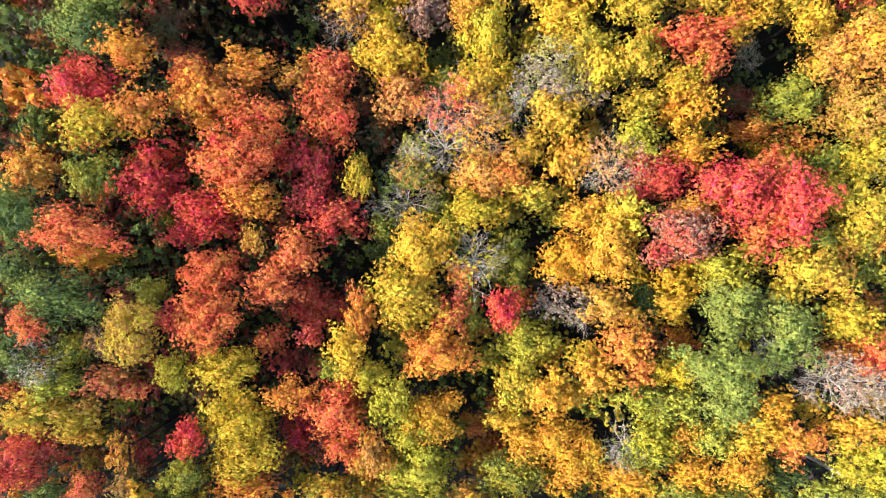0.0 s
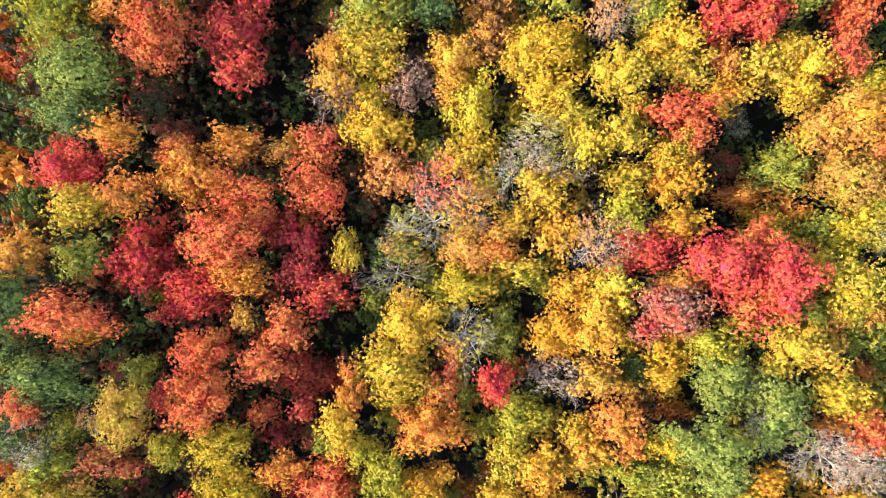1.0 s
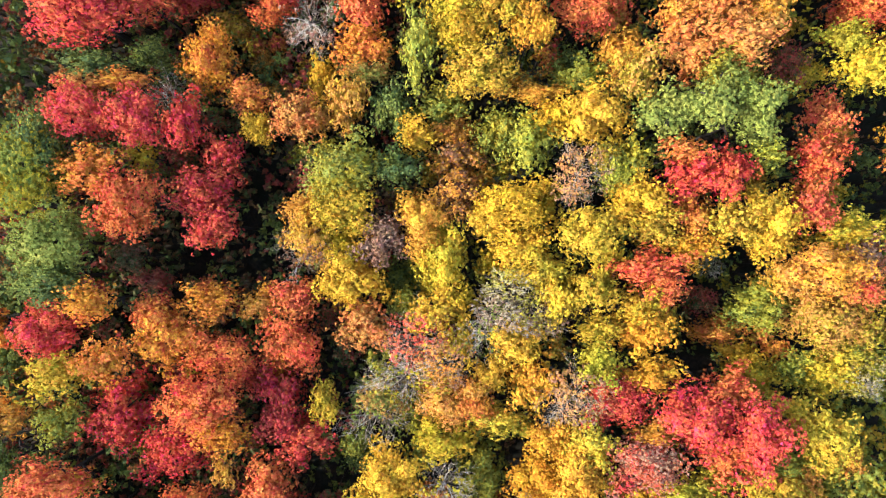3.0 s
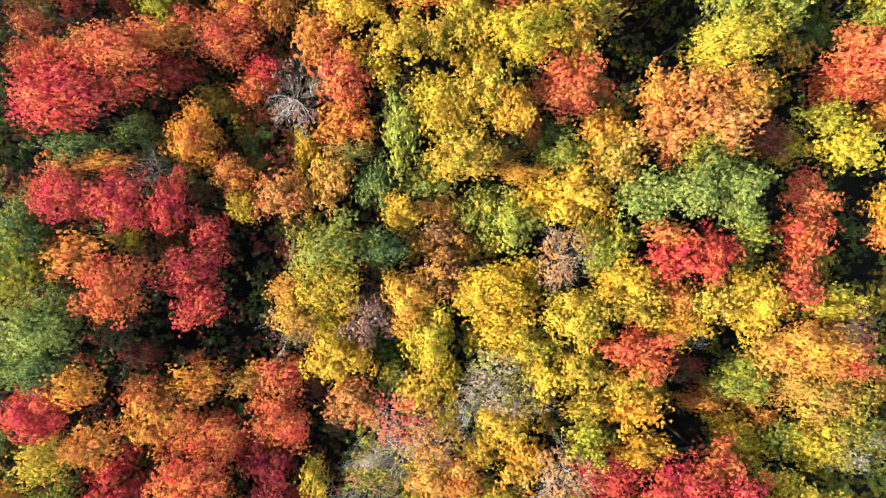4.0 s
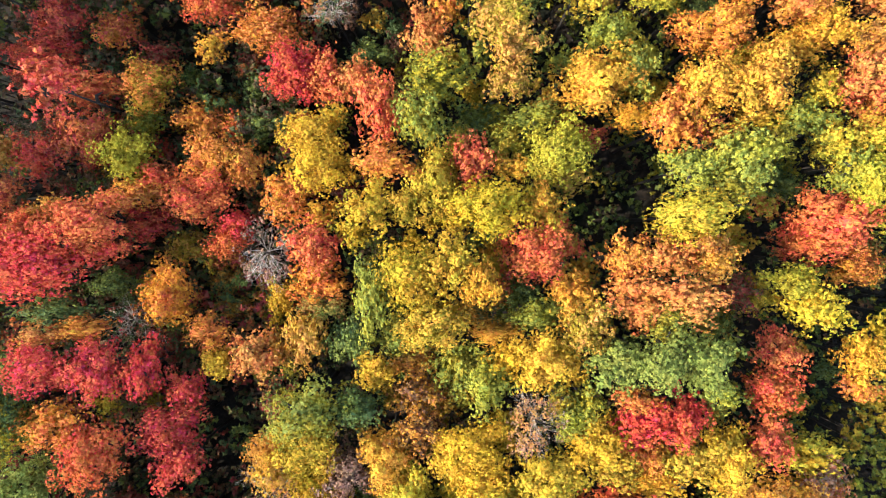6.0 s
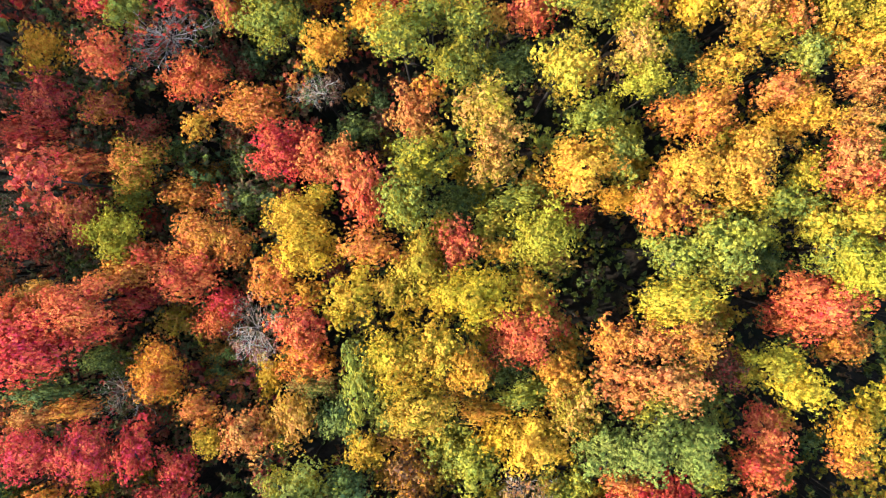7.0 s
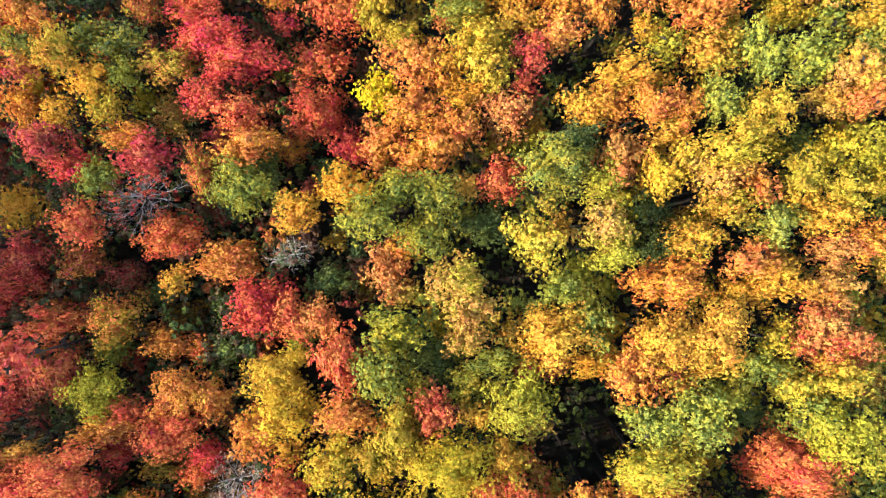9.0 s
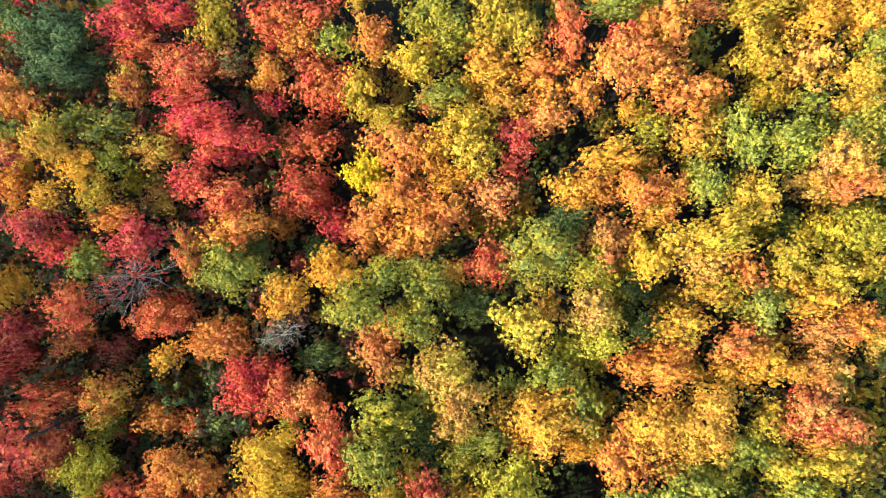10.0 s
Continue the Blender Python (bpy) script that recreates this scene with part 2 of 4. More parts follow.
def crown_mesh(radius, leaves, seed, sprays, low=-0.85, size=0.066, each=8):
    """A dense crown: lumpy boughs of packed foliage with gaps, set all over with tufts of single leaves."""
    rng = np.random.default_rng(seed)

    def unit(v):
        return v / (np.linalg.norm(v, axis=1, keepdims=True) + 1e-9)

    # boughs round the middle, uneven in reach
    count = int(11 + 8 * radius)
    one, two, three = rng.uniform(0, 6.28, 3)
    boughs = []
    for k in range(count):
        z = 1 - (k + 0.5) / count * (1 - low)
        a = k * 2.39996 + rng.normal(0, 0.40)
        h = math.sqrt(1 - z * z) if z > 0 else 1 + 0.3 * z
        uneven = 1 + 0.14 * math.sin(2 * a + one) + 0.12 * math.sin(3 * a + two) + 0.07 * math.sin(5 * a + three)
        reach = radius * uneven * rng.choice((0.58, 0.74, 0.90), p=(0.3, 0.4, 0.3)) * rng.uniform(0.9, 1.1)
        thick = radius * rng.uniform(0.15, 0.29)
        boughs.append((h * math.cos(a) * reach, h * math.sin(a) * reach, (z if z > 0 else 1.15 * z) * reach + rng.normal(0, 0.07) * radius, thick))
    boughs = np.array(boughs)
    # the outer side of the foliage, in each direction as far as the outermost bough reaches
    ways, triangles = BALL
    along = ways @ boughs[:, :3].T
    inside = boughs[:, 3] ** 2 - (boughs[:, :3] ** 2).sum(1) + along ** 2
    far = np.where(inside > 0, along + np.sqrt(np.maximum(inside, 0)), 0).max(1)
    outer = ways * np.maximum(far, 0.48 * radius)[:, None]
    a, b, c = (outer[triangles[:, k]] for k in range(3))
    facing = np.cross(b - a, c - a)
    area = np.linalg.norm(facing, axis=1) * np.where(a[:, 2] < -0.3 * radius, 0.25, 1.0)
    facing = unit(facing)
    # clumps of leaves spread over it, no two of them close together
    clumps = max(8, int(leaves / each))
    which = rng.choice(len(triangles), clumps * 6, p=area / area.sum())
    middles = (a + b + c)[which] / 3 + rng.normal(size=(len(which), 3)) * 0.04
    free_spots, chosen = np.ones(len(which), bool), []
    apart = 0.80 * math.sqrt(area.sum() / 2 / clumps)
    for k in range(len(which)):
        if free_spots[k]:
            chosen.append(k)
            free_spots &= (np.linalg.norm(middles - middles[k], axis=1) > apart)
    chosen = np.array(chosen[:clumps])
    seats, out = middles[chosen], unit(facing[which[chosen]] * 0.8 + unit(middles[chosen]) * 0.5)
    clumps = len(chosen)
    seats = seats + out * (rng.uniform(-0.26, 0.24, (clumps, 1)) + (rng.random((clumps, 1)) < 0.10) * rng.uniform(0.06, 0.36, (clumps, 1)))
    broad = apart * rng.uniform(0.36, 0.70, (clumps, 1))
    share = np.repeat(np.arange(clumps), each)
    n = len(share)
    lean = unit(rng.normal(size=(n, 3)) + out[share] * 0.9)
    places = seats[share] + lean * broad[share] * rng.uniform(0.45, 1.15, (n, 1))
    normal = unit(lean * 0.80 + out[share] * 0.45 + rng.normal(size=(n, 3)) * 0.32)
    ahead = unit(np.cross(np.cross(normal, lean + rng.normal(size=(n, 3)) * 0.6), normal))
    side = np.cross(normal, ahead)
    long = size * rng.uniform(0.65, 1.4, (n, 1))
    wide = long * rng.uniform(0.65, 1.0, (n, 1))
    leaf = np.stack([places - ahead * long + side * wide, places - ahead * long * rng.uniform(0.4, 1.0, (n, 1)) - side * wide, places + ahead * long * 1.2], 1)
    # larger sprays of foliage deeper inside
    inner = rng.choice(len(triangles), sprays, p=area / area.sum(), replace=False)
    middles = (a + b + c)[inner] / 3
    middles = middles - unit(middles) * (0.10 * np.linalg.norm(middles, axis=1, keepdims=True) + rng.uniform(0.26, 0.55, (sprays, 1)))
    normal = unit(facing[inner] * 0.7 + unit(middles) * 0.4 + rng.normal(size=(sprays, 3)) * 0.38)
    ahead = unit(np.cross(normal, rng.normal(size=(sprays, 3))))
    side = np.cross(normal, ahead)
    long = 0.56 * math.sqrt(area.sum() / 2 / sprays) * rng.uniform(0.75, 1.35, (sprays, 1))
    spray = np.stack([middles - ahead * long * 0.9 + side * long, middles - ahead * long * 0.7 - side * long * 0.9, middles + ahead * long * 1.2], 1)
    mesh = leaves_mesh("crown", np.concatenate([leaf, spray]))
    mesh.materials.append(None)
    return mesh


def tube(points, faces, path, radii, sides=5):
    """A tapered limb along path, added to points and faces."""
    base = len(points)
    for k, (p, r) in enumerate(zip(path, radii)):
        ahead = (path[min(k + 1, len(path) - 1)] - path[max(k - 1, 0)]).normalized()
        u = ahead.orthogonal().normalized()
        v = ahead.cross(u)
        for s in range(sides):
            a = 2 * math.pi * s / sides
            points.append(p + (u * math.cos(a) + v * math.sin(a)) * r)
    for k in range(len(path) - 1):
        for s in range(sides):
            i, j = base + k * sides + s, base + k * sides + (s + 1) % sides
            faces.append((i, j, j + sides, i + sides))
    faces.append(tuple(base + (len(path) - 1) * sides + s for s in range(sides)))


def grow(points, faces, rng, start, way, length, radius, depth, splits, spread, rise=0.12):
    """A limb that bends and forks into finer ones."""
    path, here, ahead = [start.copy()], start.copy(), way.normalized()
    steps = 4 if depth > 1 else 3
    for _ in range(steps):
        ahead = (ahead + Vector(rng.normal(size=3)) * 0.16 + Vector((0, 0, rise))).normalized()
        here = here + ahead * (length / steps)
        path.append(here.copy())
    tube(points, faces, path, [radius * (1 - 0.75 * k / steps) for k in range(steps + 1)], 6 if depth > 1 else 3)
    if depth > 0:
        for k in range(splits):
            at = path[1 + int(rng.integers(0, steps))]
            out = (ahead * 0.7 + Vector(rng.normal(size=3)).normalized() * spread).normalized()
            grow(points, faces, rng, at, out, length * rng.uniform(0.5, 0.72), max(0.0030, radius * 0.5), depth - 1, splits, spread, rise)


def mesh_of(name, points, faces, material):
    mesh = bpy.data.meshes.new(name)
    mesh.from_pydata([tuple(p) for p in points], [], faces)
    mesh.materials.append(material)
    mesh.shade_smooth()
    return mesh


def trunk_mesh(seed):
    """A trunk one unit high to the middle of the crown, with limbs; its width is in crown radii."""
    rng = np.random.default_rng(seed)
    points, faces, path = [], [], [Vector((0, 0, -0.05))]
    lean = Vector((rng.normal(0, 0.05), rng.normal(0, 0.05), 0))
    for k in range(1, 7):
        path.append(Vector((lean.x * k, lean.y * k, 0)) * 0.25 + Vector((rng.normal(0, 0.012), rng.normal(0, 0.012), k / 6)))
    tube(points, faces, path, [0.085, 0.066, 0.060, 0.055, 0.048, 0.038, 0.018], 7)
    for k in range(6):
        a = k * 2.4 + rng.uniform(0, 1)
        start = path[4 + k % 3]
        mid = start + Vector((math.cos(a) * 0.28, math.sin(a) * 0.28, 0.04))
        end = start + Vector((math.cos(a) * 0.52, math.sin(a) * 0.52, 0.01 + 0.01 * (k % 3)))
        tube(points, faces, [start, mid, end], [0.026, 0.016, 0.005], 4)
    return mesh_of("trunk", points, faces, BARK)


def bare_mesh(seed):
    """Leafless branches of a crown of radius one round its middle: many thin limbs that fork into twigs."""
    rng = np.random.default_rng(seed)
    points, faces = [], []
    for k in range(13):
        a, z = k * 2.4 + rng.uniform(0, 0.8), rng.uniform(0.1, 1.1)
        way = Vector((math.cos(a), math.sin(a), z))
        grow(points, faces, rng, Vector((0, 0, -0.4)), way, rng.uniform(0.75, 1.1), 0.0065, 2, 6, 0.5, 0.06)
    return mesh_of("bare_crown", points, faces, PALE_BARK)


def limbs_mesh(seed):
    """The bleached limbs of a dead crown of radius one: a few stout ones that twist and fork."""
    rng = np.random.default_rng(seed)
    points, faces = [], []
    for k in range(8):
        a, z = k * 2.4 + rng.uniform(0, 0.9), rng.uniform(0.0, 0.9)
        grow(points, faces, rng, Vector((0, 0, -0.35)), Vector((math.cos(a), math.sin(a), z)), rng.uniform(0.7, 1.05), 0.015, 2, 5, 0.65, 0.05)
    return mesh_of("dead_crown", points, faces, DEAD_WOOD)


SIZES = ((1.2, 1500, 330), (1.9, 3000, 650), (2.8, 6300, 1250))   # radius, leaves, sprays inside
CROWNS = [[crown_mesh(r, n, 100 * i + k, inside) for k in range(12)] for i, (r, n, inside) in enumerate(SIZES)]
LOW_CROWNS = [crown_mesh(1.2, 720, 400 + k, 190, size=0.098) for k in range(10)]
THIN = [leaf_mesh("crown", 1.9, 2100, 900 + k, size=0.068, inner=0.4, loose=0.4, each=7, full=0) for k in range(5)]
WISPS = [leaf_mesh("leaves", 1.9, 420, 950 + k, size=0.085, inner=0.5, loose=0.5, each=5, full=0) for k in range(4)]
TRUNKS = [trunk_mesh(40 + k) for k in range(6)]
BARES = [bare_mesh(60 + k) for k in range(5)]
DEAD_CROWNS = [limbs_mesh(80 + k) for k in range(4)]
stand = random.Random(7)
PLACED = []


def child(name, mesh, parent, at, turn, scale, material=None, label=""):
    ob = new(name, mesh)
    ob.parent = parent
    ob.location, ob.rotation_euler, ob.scale = at, (0, 0, turn), scale
    if material:
        ob.material_slots[0].link = "OBJECT"
        ob.material_slots[0].material = material
    if label:
        tagged(ob, label)
    return ob


def tree(x, y, middle, rx, ry, tone, low=False, distant=False):
    """A tree whose crown has its middle at that height and those half widths. tone: its two leaf colours."""
    floor = ground_z(x, y)
    wider = 1.10 if x > -6 + 0.26 * y else 1.03
    rx, ry = rx * wider, ry * wider
    radius = math.sqrt(rx * ry)
    tall = middle - floor
    PLACED.append((x, y, radius, middle, tone))
    one, two = TONES[tone[0]][1], TONES[tone[1]][1]
    size = "tall" if tall > 12.5 else "small" if tall < 8.5 else "medium-sized"
    k = stand.randrange(4)
    turn = k * math.pi / 2
    deep = 1.04 * radius
    sx, sy = (ry, rx) if k % 2 else (rx, ry)
    if tone[0] == "B":
        top = tagged(new("bare_tree"), f"{size} leafless tree with pale branches and few {two} leaves", "tree", "bare trees of the forest")
    elif tone[0] == "P" or tone[1] == "B":
        top = tagged(new("thinning_tree"), f"{size} half-bare tree with thin {one} autumn leaves", "tree", "thinning trees of the forest")
    else:
        mixed = f"{one} and {two}" if one != two else one
        kind = "maple_tree" if tone[0] in "RMDS" else "beech_tree" if tone[0] in "OATN" else "birch_tree" if tone[0] in "YLC" else "oak_tree"
        top = tagged(new(kind), f"{size} broadleaf tree with dense {mixed} autumn leaves", "tree", kind.replace("_", " ") + "s of the forest")
    if low:
        top.name = "understory_tree"
        tagged(top, f"low tree with {one} and {two} leaves under taller crowns", "tree", "understory trees of the forest")
    top.location = (x, y, floor)
    at = (0, 0, tall)
    child("trunk", stand.choice(TRUNKS), top, (0, 0, 0), stand.uniform(0, 6.28), (radius, radius, tall))
    if tone[0] == "B":
        child("dead_crown", stand.choice(DEAD_CROWNS), top, (0, 0, tall + 0.6), turn, (sx, sy, 1.25 * deep), None, "bleached dead limbs")
        child("bare_crown", stand.choice(BARES), top, at, turn, (0.85 * sx, 0.85 * sy, 0.85 * deep), None, "pale bare twigs")
        child("crown", stand.choice(WISPS), top, at, turn, (sx / 1.9, sy / 1.9, deep / 1.9), leaf_material(tone[1] * 2))
    elif tone[0] == "P" or tone[1] == "B":
        child("bare_crown", stand.choice(BARES), top, at, turn, (sx * 0.95, sy * 0.95, deep * 0.95), None, "pale bare branches")
        child("crown", stand.choice(THIN), top, at, turn, (sx / 1.9, sy / 1.9, deep / 1.9), leaf_material(tone))
    else:
        i = 0 if radius < 1.6 else 1 if radius < 2.6 else 2
        nominal = 1.2 if low or distant else SIZES[i][0]
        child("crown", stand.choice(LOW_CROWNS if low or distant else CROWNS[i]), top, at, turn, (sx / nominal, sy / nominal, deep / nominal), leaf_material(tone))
    return top


# trees first passed at about y = 0 m
tree(-33.81, 6.58, 13.71, 2.30, 1.94, "TO")
tree(-29.00, 5.90, 13.55, 2.15, 2.15, "VG")
tree(-24.83, 5.90, 11.39, 3.20, 3.31, "RM")
tree(-34.75, 2.34, 14.73, 2.61, 3.01, "GK")
tree(-29.55, 1.17, 15.42, 3.37, 2.28, "RS")
tree(-31.22, -0.71, 9.53, 2.76, 1.21, "OA")
tree(-20.69, 2.70, 12.01, 3.06, 2.63, "RM")
tree(-35.23, -1.81, 14.03, 1.62, 1.52, "KG")
tree(-31.45, -3.86, 14.52, 3.63, 2.27, "KG")
tree(-24.74, -3.53, 12.63, 1.56, 1.56, "VG")
tree(-33.57, -5.86, 15.14, 1.59, 1.59, "SR")
tree(-24.88, -6.47, 15.72, 2.46, 2.85, "TV")
tree(-19.45, -2.09, 12.74, 2.60, 2.49, "SR")
tree(-19.31, -5.71, 14.40, 3.02, 2.92, "RS")
tree(-22.13, -5.79, 13.72, 1.63, 1.63, "RM")
tree(-16.33, 4.08, 12.84, 2.85, 1.87, "SO")
tree(-15.97, 0.77, 12.46, 1.15, 1.46, "AT")
tree(-12.69, -0.19, 12.18, 2.62, 2.36, "RS")
tree(-9.57, 2.76, 10.79, 2.80, 2.15, "MR")
tree(-11.69, 4.45, 11.24, 2.13, 1.87, "MD")
tree(-14.29, -3.01, 13.37, 2.31, 2.05, "RS")
tree(-11.61, -5.39, 7.95, 3.11, 2.55, "DR")
tree(-15.12, -7.91, 10.30, 1.63, 1.41, "RS")
tree(-11.38, -7.24, 11.56, 1.38, 1.27, "RD")
tree(-7.20, 6.09, 11.91, 1.37, 2.21, "VY")
tree(-2.37, 6.35, 11.76, 2.11, 1.69, "TG")
tree(-3.22, 4.08, 9.60, 2.86, 2.20, "BG")
tree(-11.18, 7.13, 11.33, 2.02, 2.56, "DM")
tree(-0.21, 4.21, 7.75, 1.81, 1.47, "LG")
tree(3.58, 6.17, 13.23, 2.83, 2.47, "OT")
tree(5.59, 6.05, 14.31, 1.76, 1.76, "OS")
tree(3.07, 3.30, 13.94, 2.64, 1.93, "AV")
tree(7.30, 4.49, 13.64, 2.29, 1.43, "LY")
tree(10.56, 7.43, 13.68, 2.14, 2.55, "AO")
tree(13.61, 6.37, 15.39, 2.17, 2.17, "PT")
tree(-1.84, 0.05, 13.26, 2.57, 2.67, "AY")
tree(-2.79, -3.97, 13.05, 3.51, 2.84, "VA")
tree(-6.84, -5.65, 12.82, 1.40, 2.33, "SO")
tree(0.76, -5.16, 13.01, 1.86, 1.86, "RS")
tree(1.47, -2.09, 12.84, 1.35, 1.35, "OS")
tree(2.64, -0.90, 13.24, 2.36, 2.16, "BV")
tree(6.00, -1.19, 10.49, 2.38, 2.49, "VG")
tree(4.90, -4.81, 14.21, 1.51, 1.92, "RM")
tree(2.45, -5.71, 12.25, 0.94, 1.78, "LG")
tree(-0.66, -8.66, 13.30, 2.87, 2.36, "SO")
tree(-5.19, 2.05, 10.13, 1.31, 1.09, "VG")
tree(-4.89, 0.31, 7.77, 1.93, 1.70, "KG")
tree(16.78, 5.78, 14.67, 2.70, 2.30, "MR")
tree(14.25, 2.84, 15.50, 2.17, 1.97, "LY")
tree(11.71, 2.85, 13.76, 2.14, 1.73, "OA")
tree(10.59, -0.91, 12.36, 2.40, 2.40, "AO")
tree(13.72, 0.05, 14.96, 2.39, 2.79, "OA")
tree(13.50, -4.59, 14.05, 2.33, 1.92, "AT")
tree(10.99, -4.33, 11.56, 2.55, 2.02, "PB")
tree(18.38, 0.94, 15.93, 2.93, 2.54, "RP")
tree(19.92, 3.21, 15.42, 2.07, 1.28, "OT")
tree(22.89, 4.70, 16.34, 3.20, 2.82, "RM")
tree(26.48, 3.40, 17.87, 2.64, 2.92, "RM")
tree(25.07, 1.59, 16.42, 2.42, 1.94, "RS")
tree(25.89, 5.99, 14.79, 2.50, 1.90, "RS")
tree(31.16, 4.13, 15.15, 1.99, 1.99, "LY")
tree(34.81, 7.23, 14.10, 2.23, 1.93, "LY")
tree(32.20, 3.06, 17.67, 2.08, 2.27, "YV")
tree(29.85, 0.49, 15.81, 2.35, 1.18, "LG")
tree(32.63, 0.49, 15.68, 2.07, 1.48, "YL")
tree(34.63, 0.05, 15.38, 1.19, 1.38, "OT")
tree(22.39, -1.76, 15.45, 2.57, 1.87, "VL")
tree(19.91, -2.35, 12.41, 2.20, 1.99, "AY")
tree(19.19, -4.92, 13.08, 2.17, 1.55, "YA")
tree(24.41, -0.32, 15.48, 1.68, 0.99, "LV")
tree(28.15, -1.71, 16.83, 2.69, 2.50, "AV")
tree(30.42, -1.73, 16.35, 1.84, 1.94, "OT")
tree(26.70, -3.51, 16.26, 1.46, 1.16, "LY")
tree(30.77, -5.54, 17.89, 2.26, 1.88, "YV")
tree(33.36, -1.31, 15.59, 1.58, 1.28, "VG")
tree(35.29, -4.65, 13.39, 1.34, 1.23, "OD")
tree(22.54, -4.41, 16.11, 2.63, 2.34, "EG")
tree(26.37, -6.48, 17.27, 2.48, 2.86, "EG")
tree(25.48, -7.35, 17.31, 1.81, 1.71, "BG")
tree(25.11, -5.10, 15.88, 1.47, 1.27, "BG")
tree(20.62, -8.69, 19.44, 2.73, 2.37, "EG")
tree(22.51, -12.19, 16.19, 2.53, 2.04, "GE")
tree(17.08, -4.27, 12.27, 1.47, 1.47, "GK")
tree(14.61, -7.80, 15.81, 2.15, 1.96, "SO")
tree(15.85, -10.03, 14.71, 1.50, 1.30, "SO")
tree(20.38, -7.79, 11.14, 1.82, 1.39, "DO")
tree(-36.14, -8.70, 13.04, 1.86, 1.97, "KG")
tree(-34.30, -9.49, 12.58, 2.19, 1.88, "KB")
tree(-31.64, -8.66, 11.82, 1.69, 1.69, "GV")
tree(-29.16, -7.65, 12.12, 1.16, 1.05, "PT")
tree(-28.01, -11.22, 12.31, 2.62, 1.68, "TD")
tree(-26.27, -12.03, 11.92, 1.05, 0.95, "RS")
tree(-22.90, -10.47, 12.47, 1.51, 1.88, "LV")
tree(-18.50, -10.07, 12.07, 3.05, 2.21, "VY")
tree(-32.51, -11.36, 12.79, 2.50, 1.56, "GL")
tree(-34.47, -14.00, 12.70, 2.61, 2.30, "VA")
tree(-30.80, -14.06, 12.46, 2.41, 1.78, "TV")
tree(-30.93, -15.92, 11.81, 2.22, 0.95, "VO")
tree(-35.80, -18.24, 12.12, 3.28, 2.64, "DR")
tree(-30.38, -20.08, 12.35, 1.78, 1.36, "DS")
tree(-27.46, -17.33, 11.96, 1.06, 1.90, "NO")
tree(-17.69, -14.73, 10.83, 3.34, 2.80, "VY")
tree(-17.42, -17.92, 10.89, 3.66, 2.48, "VY")
tree(-21.63, -16.09, 12.07, 1.58, 1.89, "MR")
tree(-17.01, -20.81, 10.65, 3.35, 1.40, "OS")
tree(-22.07, -19.19, 12.15, 1.79, 1.58, "VG")
tree(-26.81, -20.28, 11.82, 1.80, 1.38, "KT")
tree(-33.44, -20.91, 12.05, 2.11, 1.16, "KG")
tree(-13.02, -12.54, 11.81, 2.11, 1.80, "OS")
tree(-38.75, -12.61, 8.84, 1.90, 1.00, "OD")
tree(-7.93, -8.40, 13.46, 1.84, 2.15, "YA")
tree(-9.28, -10.34, 11.87, 1.37, 1.05, "LG")
tree(-6.17, -10.72, 12.42, 1.77, 1.36, "YL")
tree(-4.43, -12.44, 13.23, 1.95, 2.16, "LV")
tree(-8.97, -13.84, 11.44, 2.87, 2.55, "RS")
tree(-13.19, -16.83, 7.84, 1.81, 2.04, "DM")
tree(-8.68, -17.16, 11.73, 1.59, 1.38, "SR")
tree(-5.95, -17.23, 12.27, 1.57, 2.41, "OT")
tree(-2.68, -15.72, 12.49, 1.88, 1.88, "VL")
tree(-0.67, -14.16, 12.08, 2.42, 2.31, "AO")
tree(-1.90, -19.01, 11.56, 3.19, 2.34, "VL")
tree(6.75, -8.09, 12.37, 2.82, 2.40, "LV")
tree(6.27, -11.68, 12.41, 1.78, 2.19, "LA")
tree(9.06, -11.51, 14.22, 2.02, 1.92, "OA")
tree(5.69, -14.92, 11.05, 2.03, 1.39, "YA")
tree(7.61, -16.78, 11.39, 2.45, 1.92, "AO")
tree(10.38, -16.05, 12.21, 2.62, 2.31, "AO")
tree(10.81, -18.85, 12.44, 2.09, 1.67, "OA")
tree(12.38, -17.03, 12.90, 1.24, 1.76, "YA")
tree(5.25, -13.99, 7.78, 1.36, 1.13, "OD")
tree(2.66, -16.09, 7.70, 1.82, 1.25, "OD")
tree(5.43, -19.51, 11.26, 2.88, 2.14, "GV")
tree(11.76, -8.62, 13.56, 1.33, 1.33, "YV")
tree(12.58, -10.17, 14.02, 2.33, 1.93, "AO")
tree(14.91, -19.29, 13.18, 2.37, 1.75, "OA")
tree(14.92, -16.22, 13.96, 1.83, 1.73, "BG")
tree(4.76, -18.27, 7.38, 1.60, 1.37, "DO")
tree(-9.94, -20.67, 11.42, 2.13, 1.38, "OV")
tree(18.53, -10.12, 14.27, 1.92, 1.72, "LY")
tree(15.92, -12.15, 14.48, 2.01, 1.51, "GL")
tree(18.83, -12.55, 14.70, 2.30, 1.80, "GL")
tree(17.37, -14.97, 14.26, 2.22, 1.92, "VL")
tree(19.65, -15.17, 14.37, 1.81, 1.61, "VO")
tree(16.77, -16.91, 13.98, 1.83, 1.32, "VG")
tree(24.69, -14.26, 16.28, 2.43, 1.85, "YA")
tree(27.42, -14.73, 17.34, 2.19, 1.52, "SO")
tree(25.60, -12.19, 17.09, 1.62, 1.15, "AO")
tree(29.32, -9.79, 18.14, 2.53, 2.15, "BP")
tree(32.21, -10.75, 17.65, 2.08, 1.99, "PB")
tree(30.62, -7.91, 17.09, 1.72, 0.96, "OS")
